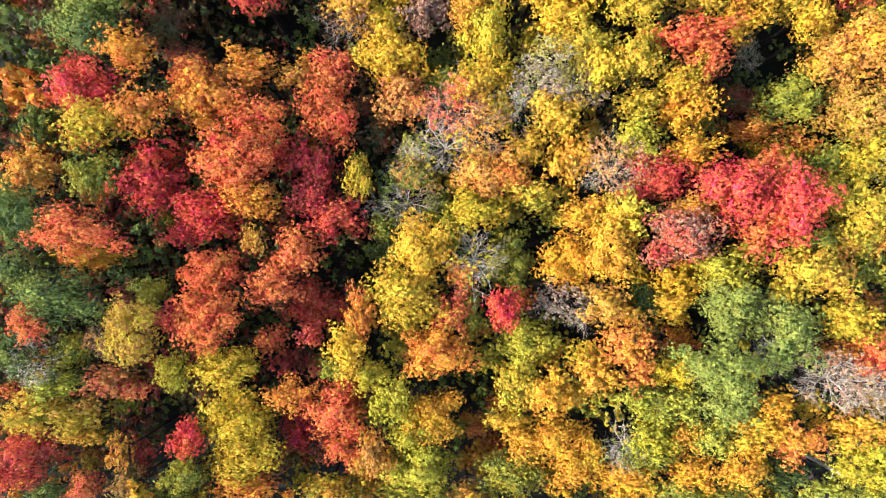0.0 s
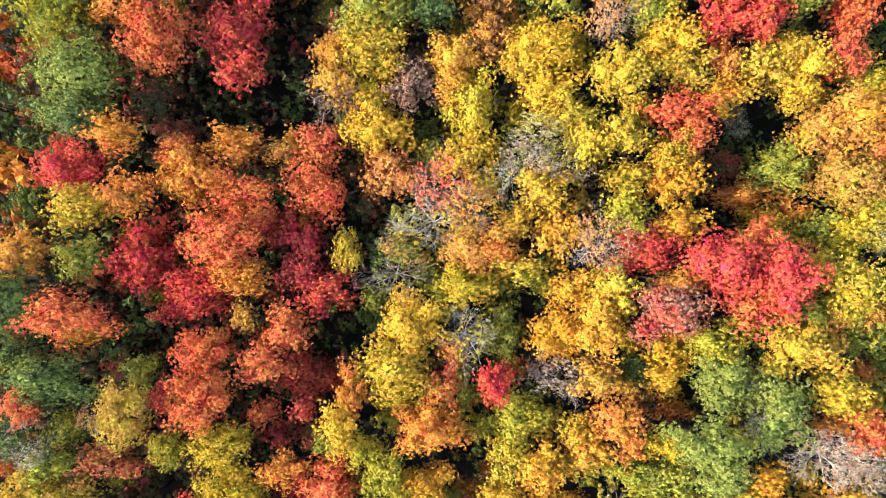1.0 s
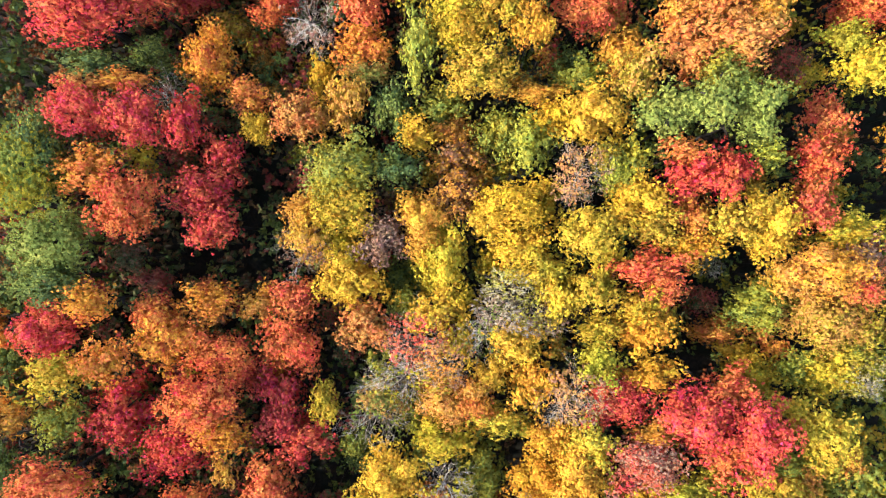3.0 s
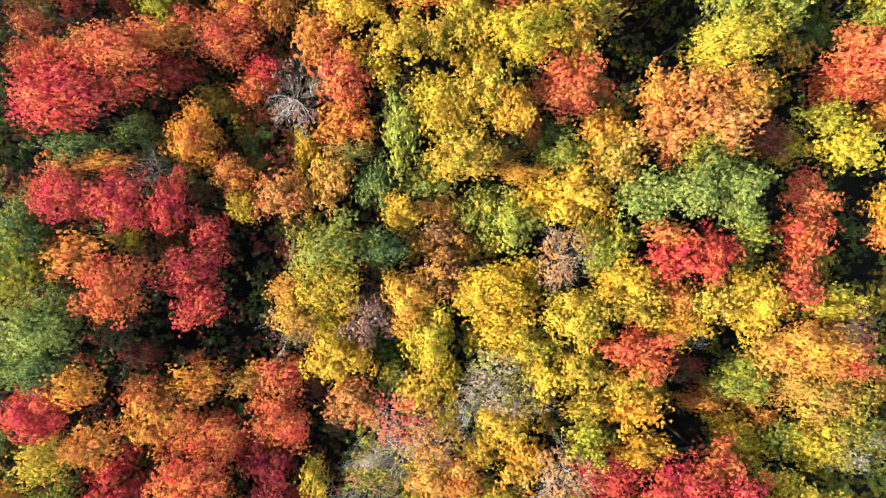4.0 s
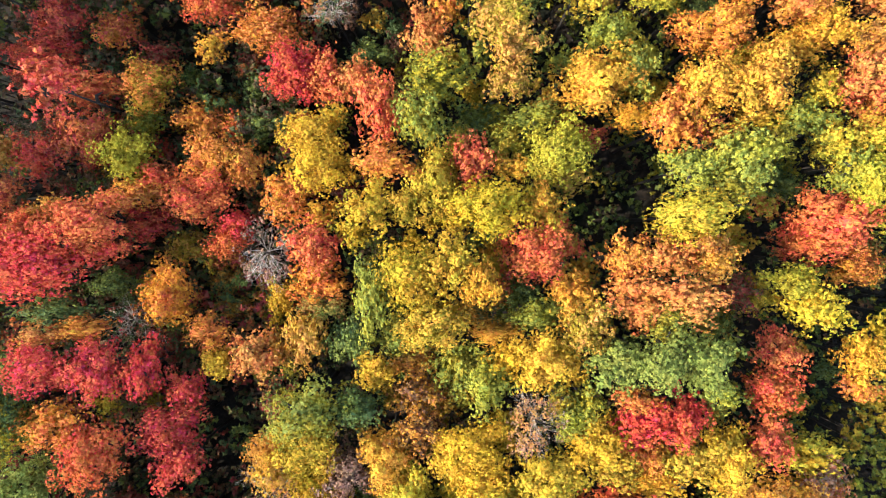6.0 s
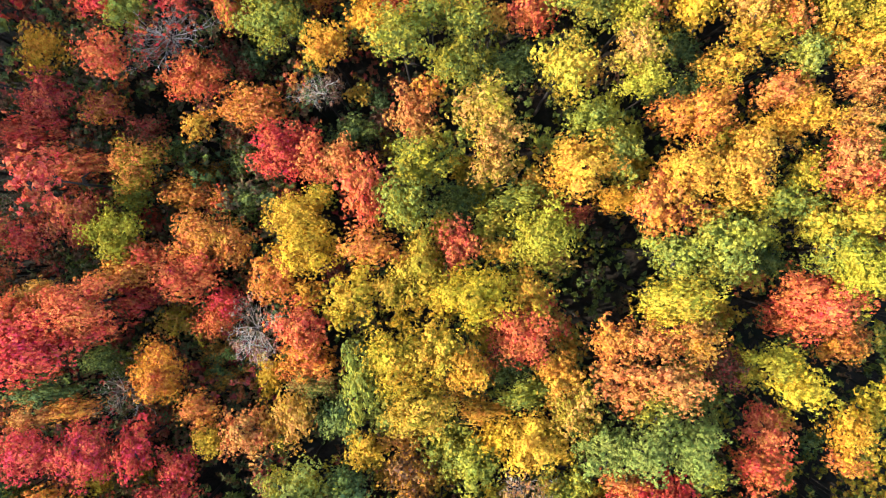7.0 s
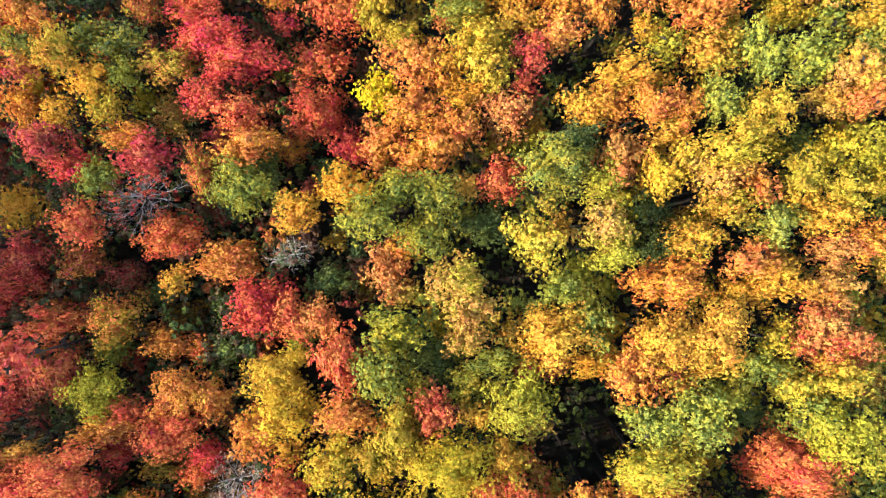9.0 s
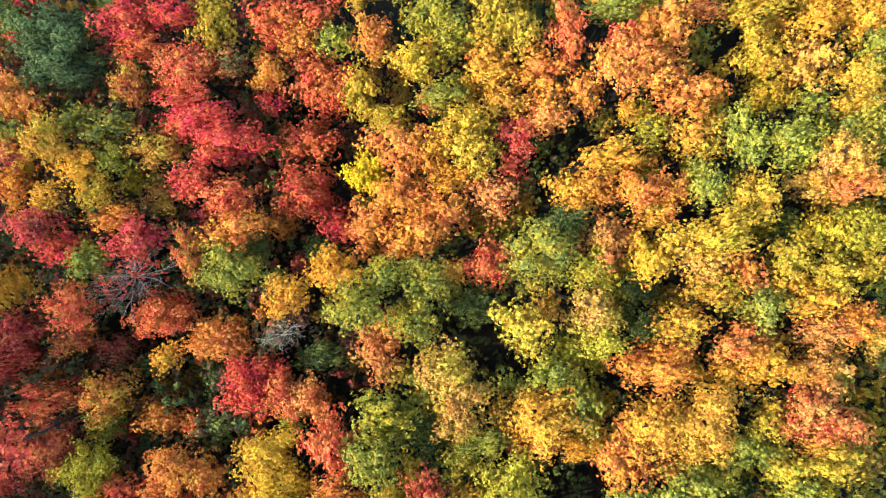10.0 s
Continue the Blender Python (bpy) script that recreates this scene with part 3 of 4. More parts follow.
tree(32.55, -8.01, 18.55, 1.86, 1.95, "RS")
tree(31.70, -13.74, 17.78, 2.36, 1.70, "AO")
tree(32.55, -16.64, 17.48, 2.95, 2.38, "LV")
tree(21.84, -14.78, 15.70, 1.67, 1.67, "GL")
tree(20.28, -18.12, 14.51, 2.11, 1.61, "AO")
tree(23.55, -17.41, 15.88, 1.96, 1.66, "OA")
tree(19.24, -19.84, 14.21, 1.72, 1.11, "LG")
tree(28.69, -19.05, 12.55, 2.09, 1.36, "GK")
tree(30.02, -18.91, 16.64, 1.74, 1.06, "LG")
tree(-9.01, -21.50, 11.15, 3.21, 1.28, "VG")
tree(-2.63, -21.63, 11.46, 3.19, 1.38, "VG")
tree(2.24, -21.39, 11.44, 2.13, 1.17, "TO")
tree(22.59, -19.99, 15.01, 2.49, 1.10, "VG")
tree(34.03, -19.25, 16.89, 1.92, 1.15, "GL")
tree(-24.05, -21.61, 11.50, 2.66, 1.28, "KV")
# trees first passed at about y = 16 m
tree(-28.06, 20.73, 14.72, 3.65, 3.14, "GE")
tree(-28.92, 18.00, 14.28, 3.37, 2.35, "GK")
tree(-30.40, 27.49, 14.91, 3.54, 4.25, "GV")
tree(-21.80, 23.89, 14.84, 2.72, 3.12, "SR")
tree(-16.48, 24.71, 12.34, 3.05, 2.31, "MR")
tree(-16.02, 21.77, 12.62, 2.40, 2.30, "MR")
tree(-25.20, 16.00, 15.22, 2.40, 1.70, "SO")
tree(-24.19, 19.59, 10.48, 1.96, 1.64, "KN")
tree(-21.10, 14.81, 12.76, 1.99, 1.57, "RS")
tree(-30.35, 13.52, 12.73, 3.05, 2.52, "RM")
tree(-28.35, 10.06, 15.06, 2.92, 2.11, "AV")
tree(-24.68, 10.91, 14.93, 2.21, 2.21, "OS")
tree(-16.35, 15.17, 12.56, 2.83, 1.78, "SO")
tree(-19.91, 12.38, 12.98, 3.23, 3.23, "SO")
tree(-15.65, 10.78, 13.04, 2.91, 2.29, "RS")
tree(-17.07, 7.22, 14.11, 3.47, 2.96, "RS")
tree(-12.49, 14.88, 11.78, 2.02, 1.59, "OT")
tree(-9.51, 15.15, 11.94, 2.32, 2.11, "RS")
tree(-9.90, 11.15, 12.06, 2.74, 2.95, "SR")
tree(-23.07, 17.30, 8.82, 1.91, 1.46, "DN")
tree(-14.82, 8.27, 9.24, 1.67, 1.56, "DR")
tree(-7.79, 20.65, 13.11, 1.96, 2.38, "AT")
tree(-7.86, 22.93, 13.87, 1.63, 1.53, "OT")
tree(-4.14, 25.76, 15.25, 3.27, 2.77, "VE")
tree(-4.43, 22.48, 14.36, 3.02, 2.72, "VA")
tree(-4.83, 19.60, 12.63, 1.87, 1.67, "YV")
tree(-1.36, 20.08, 13.68, 2.34, 2.34, "NP")
tree(-4.61, 16.39, 11.88, 3.17, 3.06, "YA")
tree(2.00, 21.52, 14.17, 2.42, 2.42, "AO")
tree(3.70, 18.00, 13.53, 2.25, 2.86, "YL")
tree(2.57, 18.98, 13.58, 1.84, 1.53, "OA")
tree(7.33, 21.11, 15.80, 1.66, 1.85, "AY")
tree(9.63, 22.06, 16.29, 2.70, 2.13, "AY")
tree(9.84, 18.79, 15.24, 2.66, 1.97, "AY")
tree(11.01, 16.72, 14.35, 2.81, 2.01, "YL")
tree(9.13, 15.42, 14.25, 2.31, 1.51, "LB")
tree(8.34, 13.38, 14.41, 2.21, 1.51, "PB")
tree(10.83, 13.05, 14.55, 2.10, 1.70, "PL")
tree(-0.25, 16.31, 8.17, 2.59, 1.92, "KG")
tree(2.58, 13.60, 13.82, 2.34, 2.13, "AY")
tree(0.08, 14.07, 10.96, 1.72, 1.39, "LG")
tree(4.48, 14.44, 13.44, 1.53, 1.33, "VY")
tree(-3.27, 12.58, 12.29, 2.62, 2.41, "TS")
tree(1.30, 11.53, 13.47, 2.76, 2.25, "PR")
tree(4.35, 11.43, 13.85, 1.73, 2.03, "VA")
tree(0.22, 8.48, 13.26, 2.88, 1.95, "BV")
tree(-2.20, 7.25, 10.85, 2.37, 1.61, "BG")
tree(6.67, 11.83, 14.28, 1.71, 2.01, "BG")
tree(8.86, 11.12, 15.09, 2.28, 1.88, "YA")
tree(7.02, 8.27, 13.73, 1.73, 1.53, "YA")
tree(3.34, 9.69, 14.54, 2.31, 1.70, "PO")
tree(12.93, 14.80, 14.71, 1.99, 2.59, "VY")
tree(15.03, 19.52, 17.35, 2.55, 2.36, "YV")
tree(18.60, 21.75, 17.26, 2.65, 2.27, "YA")
tree(19.95, 19.78, 16.84, 2.39, 1.91, "AV")
tree(23.09, 20.53, 16.67, 1.63, 1.82, "SO")
tree(23.14, 17.71, 16.02, 2.23, 1.65, "OA")
tree(19.67, 16.52, 16.61, 2.78, 1.82, "SR")
tree(20.68, 14.71, 16.00, 1.75, 1.46, "RS")
tree(25.93, 19.92, 17.07, 2.37, 2.28, "AV")
tree(28.67, 19.83, 16.77, 2.29, 2.68, "AY")
tree(32.33, 20.77, 16.66, 1.82, 2.20, "SR")
tree(15.61, 15.37, 16.01, 1.94, 2.14, "AV")
tree(19.20, 13.65, 15.65, 1.96, 1.76, "AV")
tree(19.15, 11.11, 14.74, 2.39, 2.29, "AO")
tree(15.98, 11.94, 14.84, 1.99, 1.39, "AV")
tree(15.56, 9.02, 15.13, 2.08, 1.88, "VL")
tree(19.88, 7.67, 14.84, 2.29, 1.69, "AO")
tree(27.22, 10.39, 10.13, 2.60, 1.52, "SO")
tree(29.57, 12.63, 12.57, 2.80, 2.07, "LG")
tree(31.23, 14.92, 14.90, 1.98, 2.08, "AT")
tree(33.02, 15.92, 17.20, 2.94, 2.27, "TO")
tree(33.99, 11.99, 13.03, 3.09, 2.68, "VT")
tree(36.08, 10.51, 13.32, 2.87, 2.66, "TV")
tree(36.84, 16.71, 15.01, 2.27, 2.08, "SP")
tree(36.90, 14.00, 15.44, 1.96, 1.76, "TR")
tree(35.82, 18.57, 14.96, 2.97, 1.68, "LY")
tree(28.78, 8.11, 10.29, 1.95, 1.62, "YA")
tree(29.55, 6.47, 11.11, 2.56, 1.92, "LY")
tree(32.74, 7.25, 12.42, 2.08, 1.77, "LG")
tree(34.37, 6.42, 13.59, 2.34, 1.53, "LY")
tree(31.80, 8.58, 11.14, 1.06, 1.06, "SO")
tree(36.94, 8.22, 14.00, 2.32, 1.72, "GV")
tree(26.06, 16.60, 11.75, 1.05, 1.26, "KB")
tree(37.12, 6.88, 14.34, 2.00, 1.50, "VB")
tree(-12.20, 8.06, 8.56, 1.69, 1.46, "DO")
tree(-35.88, 11.22, 9.46, 1.67, 2.23, "KG")
tree(25.96, 13.17, 9.86, 1.63, 1.42, "KD")
# trees first passed at about y = 32 m
tree(-24.78, 39.75, 14.97, 4.44, 2.83, "MR")
tree(-26.45, 41.39, 13.99, 3.08, 2.06, "RM")
tree(-24.83, 35.62, 12.88, 2.94, 1.47, "GK")
tree(-20.43, 41.13, 13.77, 2.57, 1.85, "RS")
tree(-15.45, 36.07, 11.52, 2.68, 2.89, "SO")
tree(-15.02, 40.13, 7.32, 2.41, 1.72, "TV")
tree(-10.31, 40.35, 10.96, 1.83, 1.62, "RS")
tree(-6.88, 39.05, 11.19, 2.36, 2.89, "BP")
tree(-12.56, 32.65, 12.12, 2.22, 1.59, "OS")
tree(-11.60, 34.30, 7.20, 1.96, 1.27, "OK")
tree(-12.01, 36.73, 6.92, 1.74, 1.50, "OK")
tree(-11.86, 29.91, 12.03, 1.48, 1.70, "YA")
tree(-8.33, 30.41, 13.06, 2.28, 2.28, "ST")
tree(-6.47, 30.66, 11.79, 1.38, 1.70, "TO")
tree(-25.19, 31.25, 15.23, 2.72, 2.51, "RM")
tree(-25.58, 34.01, 13.47, 2.18, 1.24, "ST")
tree(-20.85, 30.86, 14.74, 2.43, 2.73, "MR")
tree(-17.30, 30.50, 13.91, 1.85, 2.77, "RM")
tree(-14.87, 27.68, 11.76, 2.03, 2.24, "MR")
tree(-24.65, 26.47, 15.33, 2.81, 2.11, "OS")
tree(-21.11, 27.92, 13.47, 1.45, 1.24, "AV")
tree(-22.48, 34.23, 13.39, 2.59, 1.14, "SO")
tree(-20.42, 34.00, 8.88, 2.59, 1.91, "BK")
tree(-21.57, 37.42, 9.54, 2.22, 1.67, "KG")
tree(-28.53, 28.93, 14.77, 2.34, 3.05, "KG")
tree(-1.85, 39.12, 15.25, 2.28, 2.47, "RS")
tree(-2.15, 36.10, 12.68, 2.81, 2.19, "SO")
tree(1.44, 39.79, 14.88, 1.49, 1.39, "LY")
tree(-6.32, 34.59, 10.08, 1.42, 1.97, "YA")
tree(-3.99, 31.23, 12.85, 1.98, 2.81, "AT")
tree(-1.83, 33.92, 12.87, 2.18, 1.24, "TG")
tree(-0.25, 30.66, 12.51, 1.99, 2.82, "KG")
tree(2.74, 34.56, 17.13, 1.71, 3.14, "LG")
tree(5.97, 35.98, 17.86, 2.72, 2.62, "VA")
tree(9.25, 36.91, 18.71, 2.11, 2.20, "VA")
tree(11.19, 35.03, 19.01, 1.55, 1.92, "AO")
tree(13.29, 34.27, 13.43, 1.12, 1.33, "OD")
tree(7.15, 32.22, 17.50, 2.74, 2.27, "VA")
tree(4.09, 30.78, 12.40, 2.30, 1.99, "VG")
tree(2.09, 28.19, 13.90, 1.83, 1.63, "YA")
tree(5.12, 28.77, 12.42, 2.19, 1.36, "TO")
tree(5.16, 25.98, 13.30, 2.47, 2.16, "ON")
tree(4.94, 23.05, 14.05, 2.34, 1.83, "NO")
tree(0.09, 25.64, 14.62, 2.11, 1.81, "GK")
tree(8.66, 28.31, 13.52, 2.04, 2.45, "VG")
tree(10.97, 26.93, 15.70, 2.35, 2.25, "LG")
tree(12.24, 30.87, 15.17, 2.37, 0.99, "AO")
tree(12.69, 28.82, 15.78, 1.66, 1.66, "AY")
tree(15.37, 28.46, 17.06, 2.57, 2.57, "YA")
tree(15.44, 31.74, 15.52, 2.25, 1.47, "LG")
tree(18.39, 33.28, 15.94, 2.14, 2.14, "AO")
tree(15.56, 36.92, 17.45, 2.54, 2.35, "SR")
tree(14.35, 24.03, 17.64, 1.88, 1.98, "PT")
tree(16.38, 25.10, 17.18, 1.33, 1.33, "YG")
tree(22.42, 35.84, 18.00, 1.86, 1.95, "SO")
tree(25.29, 35.72, 18.82, 2.28, 1.92, "TS")
tree(28.27, 35.24, 19.06, 2.00, 1.72, "OT")
tree(25.47, 32.71, 20.43, 2.74, 1.85, "TS")
tree(22.86, 32.59, 18.47, 2.58, 2.03, "TS")
tree(18.95, 31.01, 18.43, 1.94, 2.22, "VT")
tree(20.84, 28.14, 19.16, 2.46, 2.18, "EG")
tree(23.30, 28.26, 21.02, 2.01, 2.01, "EG")
tree(26.79, 27.51, 20.17, 2.13, 2.40, "EG")
tree(24.68, 30.95, 19.48, 2.16, 1.62, "GV")
tree(22.74, 23.39, 17.93, 2.52, 2.06, "MR")
tree(25.43, 23.42, 18.15, 1.86, 1.95, "MR")
tree(21.79, 25.20, 18.69, 1.75, 1.10, "OS")
tree(33.43, 27.60, 16.80, 1.52, 2.00, "RS")
tree(33.07, 24.49, 16.21, 2.22, 2.03, "SR")
tree(34.28, 32.89, 18.31, 1.75, 1.47, "LV")
tree(35.99, 30.85, 18.00, 2.42, 2.23, "LY")
tree(38.08, 35.91, 15.09, 3.15, 2.07, "SR")
tree(40.57, 33.40, 15.77, 2.04, 1.65, "OS")
tree(40.30, 26.12, 16.37, 1.63, 2.11, "OA")
tree(40.17, 23.62, 15.63, 1.46, 1.17, "OS")
tree(18.41, 25.02, 17.79, 1.41, 1.41, "GV")
tree(17.26, 23.80, 17.69, 1.79, 1.60, "GL")
tree(28.41, 24.63, 17.84, 1.68, 1.21, "GL")
tree(33.41, 31.61, 13.96, 1.81, 1.71, "LY")
tree(39.36, 24.48, 12.29, 1.04, 0.83, "GK")
tree(31.62, 32.19, 14.93, 1.68, 1.68, "KD")
tree(10.43, 32.17, 12.82, 2.59, 1.34, "OK")
tree(14.35, 33.73, 12.90, 2.06, 1.75, "KG")
tree(-17.69, 31.40, 7.93, 1.94, 1.60, "DK")
tree(-29.51, 26.63, 11.55, 1.62, 1.62, "KG")
# trees first passed at about y = 48 m
# dark red of the next two includes the shade they stand in
tree(-25.65, 59.27, 7.93, 4.01, 1.95, "DR")
tree(-27.86, 57.47, 7.41, 2.31, 1.73, "RD")
tree(-21.30, 54.95, 10.32, 3.29, 1.87, "SR")
tree(-16.00, 54.53, 10.80, 2.71, 2.39, "VS")
tree(-17.29, 51.78, 9.05, 2.02, 1.46, "VG")
tree(-9.96, 57.28, 10.77, 1.51, 1.41, "AO")
tree(-4.53, 58.26, 11.34, 2.78, 2.24, "OS")
tree(-2.42, 54.03, 11.97, 2.85, 2.75, "MR")
tree(0.36, 52.90, 12.93, 2.07, 2.07, "RS")
tree(2.50, 52.14, 13.36, 2.05, 2.36, "ST")
tree(-12.17, 51.47, 8.33, 2.60, 1.93, "OS")
tree(-12.22, 53.82, 4.22, 2.42, 1.57, "OK")
tree(-9.31, 50.45, 9.02, 1.34, 1.34, "RO")
tree(-7.18, 50.44, 7.94, 2.96, 1.93, "KG")
tree(-6.92, 54.38, 7.21, 2.07, 1.49, "GK")
tree(-21.64, 50.47, 11.18, 2.60, 2.82, "SD")
tree(-17.96, 48.79, 11.40, 2.70, 2.80, "VL")
tree(-10.47, 47.42, 11.81, 2.67, 2.45, "OS")
tree(-7.82, 46.62, 11.92, 1.91, 2.23, "SO")
tree(-0.90, 48.31, 14.11, 2.84, 2.34, "YA")
tree(-0.56, 45.52, 15.00, 2.70, 2.40, "AY")
tree(-11.99, 44.20, 12.15, 3.19, 2.44, "RS")
tree(-17.50, 45.24, 11.28, 3.24, 1.62, "SO")
tree(-19.43, 43.15, 15.60, 3.30, 2.30, "RS")
tree(-24.39, 44.31, 12.85, 2.21, 1.37, "OT")
tree(-25.65, 43.00, 14.10, 1.86, 1.86, "SR")
tree(-28.68, 49.80, 12.60, 2.20, 1.90, "OT")
tree(-25.20, 49.30, 12.40, 2.20, 2.00, "DR")
tree(-28.30, 46.60, 12.90, 2.00, 1.70, "DS")
tree(-28.60, 43.60, 13.40, 1.70, 1.60, "TR")
tree(-18.17, 42.65, 8.70, 2.83, 2.04, "DR")
tree(-3.92, 43.37, 13.20, 2.39, 2.49, "OS")
tree(-9.17, 41.76, 11.31, 1.72, 1.51, "RM")
tree(-17.75, 50.04, 4.88, 1.32, 1.32, "DR")
tree(4.85, 49.25, 17.16, 2.00, 2.96, "RS")
tree(9.44, 50.67, 17.22, 2.66, 2.09, "GV")
tree(7.63, 47.84, 18.02, 2.15, 2.43, "VG")
tree(9.07, 55.35, 13.34, 2.15, 2.46, "ST")
tree(14.39, 54.15, 19.36, 2.35, 2.17, "VT")
tree(15.43, 52.36, 19.34, 2.26, 2.08, "VT")
tree(14.85, 49.96, 18.54, 1.66, 1.48, "VT")
tree(21.08, 49.28, 18.41, 3.05, 2.40, "OA")
tree(16.57, 47.38, 16.42, 2.31, 1.06, "LG")
tree(14.17, 45.72, 15.77, 1.76, 1.66, "YL")
tree(17.76, 44.47, 18.32, 2.51, 2.60, "VL")
tree(11.54, 44.49, 17.24, 1.90, 2.09, "RS")
tree(14.53, 43.66, 16.95, 1.63, 1.24, "OA")
tree(8.47, 42.85, 17.11, 2.20, 2.77, "AV")
tree(12.36, 40.74, 19.19, 2.93, 2.38, "YV")
tree(4.80, 45.00, 17.42, 2.66, 1.80, "SO")
tree(3.01, 41.64, 17.11, 2.68, 2.20, "AV")
tree(16.12, 40.35, 18.21, 1.77, 1.96, "OV")
tree(18.66, 42.21, 17.09, 1.71, 1.05, "TV")
tree(6.08, 41.37, 17.15, 1.43, 1.63, "AV")
tree(20.69, 45.66, 13.15, 2.16, 1.23, "SD")
tree(22.25, 52.63, 18.70, 1.74, 1.46, "LG")
tree(10.57, 45.67, 16.63, 1.16, 1.35, "TV")
tree(-1.14, 41.68, 13.67, 1.54, 1.34, "AO")
tree(24.12, 49.91, 18.06, 1.86, 2.51, "VG")
tree(30.30, 52.03, 18.89, 2.92, 2.10, "SO")
tree(28.82, 47.80, 19.37, 2.53, 2.44, "OA")
tree(32.94, 47.69, 19.81, 2.68, 2.60, "OA")
tree(26.20, 45.61, 18.98, 2.19, 2.46, "SO")
tree(35.75, 50.36, 18.42, 2.11, 1.47, "AO")
tree(37.84, 51.00, 19.70, 2.06, 1.61, "OA")
tree(41.58, 50.11, 18.76, 2.28, 1.82, "TO")
tree(40.47, 46.98, 19.68, 2.42, 2.15, "RT")
tree(41.12, 44.63, 18.57, 1.74, 1.38, "SO")
tree(37.74, 46.94, 18.71, 1.55, 1.65, "VY")
tree(35.82, 44.86, 18.76, 2.20, 1.74, "VG")
tree(38.64, 42.80, 18.17, 1.95, 2.04, "YL")
tree(41.63, 43.11, 19.15, 2.18, 1.54, "LA")
tree(39.15, 40.65, 18.70, 1.93, 1.93, "LG")
tree(40.34, 39.22, 20.20, 2.40, 2.40, "VL")
tree(37.53, 37.40, 18.38, 3.34, 2.41, "RS")
tree(27.11, 41.96, 19.42, 2.08, 1.90, "LG")
tree(30.26, 42.67, 20.00, 2.41, 2.23, "LG")
tree(29.99, 40.74, 19.13, 2.28, 1.64, "GV")
tree(30.24, 44.06, 18.91, 1.46, 1.19, "OT")
tree(33.51, 43.24, 18.86, 1.64, 1.37, "LV")
tree(26.65, 38.70, 19.67, 3.16, 1.90, "LY")
tree(36.13, 40.20, 14.95, 1.58, 1.39, "GK")
tree(24.08, 46.48, 17.82, 2.06, 1.12, "AO")
tree(32.36, 45.28, 18.66, 2.11, 0.92, "AY")
tree(43.70, 45.16, 18.53, 1.19, 1.38, "RT")
tree(0.17, 50.06, 10.46, 1.63, 1.19, "GL")
tree(-15.47, 46.51, 11.48, 1.61, 1.40, "SR")
tree(-28.96, 52.54, 6.83, 2.34, 1.52, "KP")
tree(28.58, 45.31, 18.66, 1.38, 0.92, "SD")
tree(11.92, 47.67, 12.98, 2.37, 1.86, "KG")
tree(3.79, 55.14, 10.20, 2.39, 1.63, "KG")
tree(-16.31, 57.97, 6.76, 2.32, 1.74, "KD")
tree(-14.01, 56.20, 5.18, 2.15, 1.55, "KG")
# trees first passed at about y = 63 m
tree(-13.11, 85.36, 14.20, 3.35, 2.68, "KK")
tree(-13.19, 82.74, 14.37, 3.44, 2.29, "KK")
tree(-16.11, 86.99, 14.97, 1.89, 1.89, "KG")
tree(-6.93, 85.30, 14.19, 2.86, 2.29, "RM")
tree(-6.23, 83.26, 14.34, 2.18, 1.42, "RS")
tree(-2.87, 85.38, 14.73, 1.88, 1.60, "RM")
tree(-0.04, 84.22, 14.06, 1.90, 2.38, "AV")
tree(4.92, 83.61, 13.52, 2.78, 2.21, "SR")
tree(6.61, 81.83, 13.77, 2.10, 1.81, "SO")
tree(-17.02, 80.59, 15.18, 1.98, 2.45, "SO")
tree(-7.45, 80.06, 14.81, 1.60, 1.98, "RV")
tree(-3.07, 80.53, 13.90, 2.87, 2.58, "RS")
tree(0.89, 80.47, 14.35, 1.61, 1.42, "SK")
tree(3.70, 79.39, 14.09, 1.71, 1.61, "SO")
tree(-2.41, 76.48, 14.77, 3.11, 2.16, "RM")
tree(-0.55, 74.13, 14.49, 3.31, 2.27, "MR")
tree(-3.79, 71.31, 15.14, 1.87, 1.68, "MR")
tree(-9.62, 76.84, 15.25, 2.43, 1.59, "VK")
tree(-13.82, 76.33, 16.80, 1.73, 2.09, "OV")
tree(-12.30, 77.74, 15.21, 1.59, 1.40, "VK")
tree(-9.92, 74.63, 14.93, 1.51, 1.60, "VG")
tree(-5.97, 74.47, 14.88, 2.35, 1.60, "SV")
tree(3.36, 77.00, 13.44, 1.25, 1.06, "MR")
tree(-17.33, 77.82, 15.39, 1.50, 1.40, "VK")
tree(-17.68, 75.80, 15.36, 1.50, 1.31, "OD")
tree(-12.05, 73.97, 15.48, 2.15, 1.87, "AO")
tree(7.15, 78.58, 13.23, 2.31, 2.41, "RS")
tree(8.95, 77.23, 13.70, 2.29, 2.20, "RS")
tree(9.62, 80.87, 14.94, 1.58, 1.49, "LG")
tree(12.72, 80.38, 15.20, 1.94, 1.94, "OS")
tree(11.12, 76.38, 14.84, 1.87, 2.52, "AV")
tree(8.41, 83.14, 14.56, 1.69, 1.41, "SR")
tree(17.66, 80.80, 16.86, 2.23, 1.97, "GV")
tree(19.31, 78.62, 17.35, 1.86, 1.50, "GV")
tree(16.25, 77.45, 16.74, 2.24, 1.97, "AV")
tree(22.46, 79.31, 17.64, 2.28, 2.37, "AV")
tree(24.30, 77.55, 18.16, 1.30, 1.39, "AL")
tree(21.52, 75.88, 17.25, 2.30, 2.04, "AO")
tree(25.03, 74.97, 17.74, 2.28, 2.01, "OS")
tree(24.51, 71.78, 17.88, 2.36, 1.83, "SO")
tree(27.42, 77.36, 18.49, 1.55, 2.24, "RS")
tree(28.01, 72.82, 18.39, 1.29, 1.72, "SO")
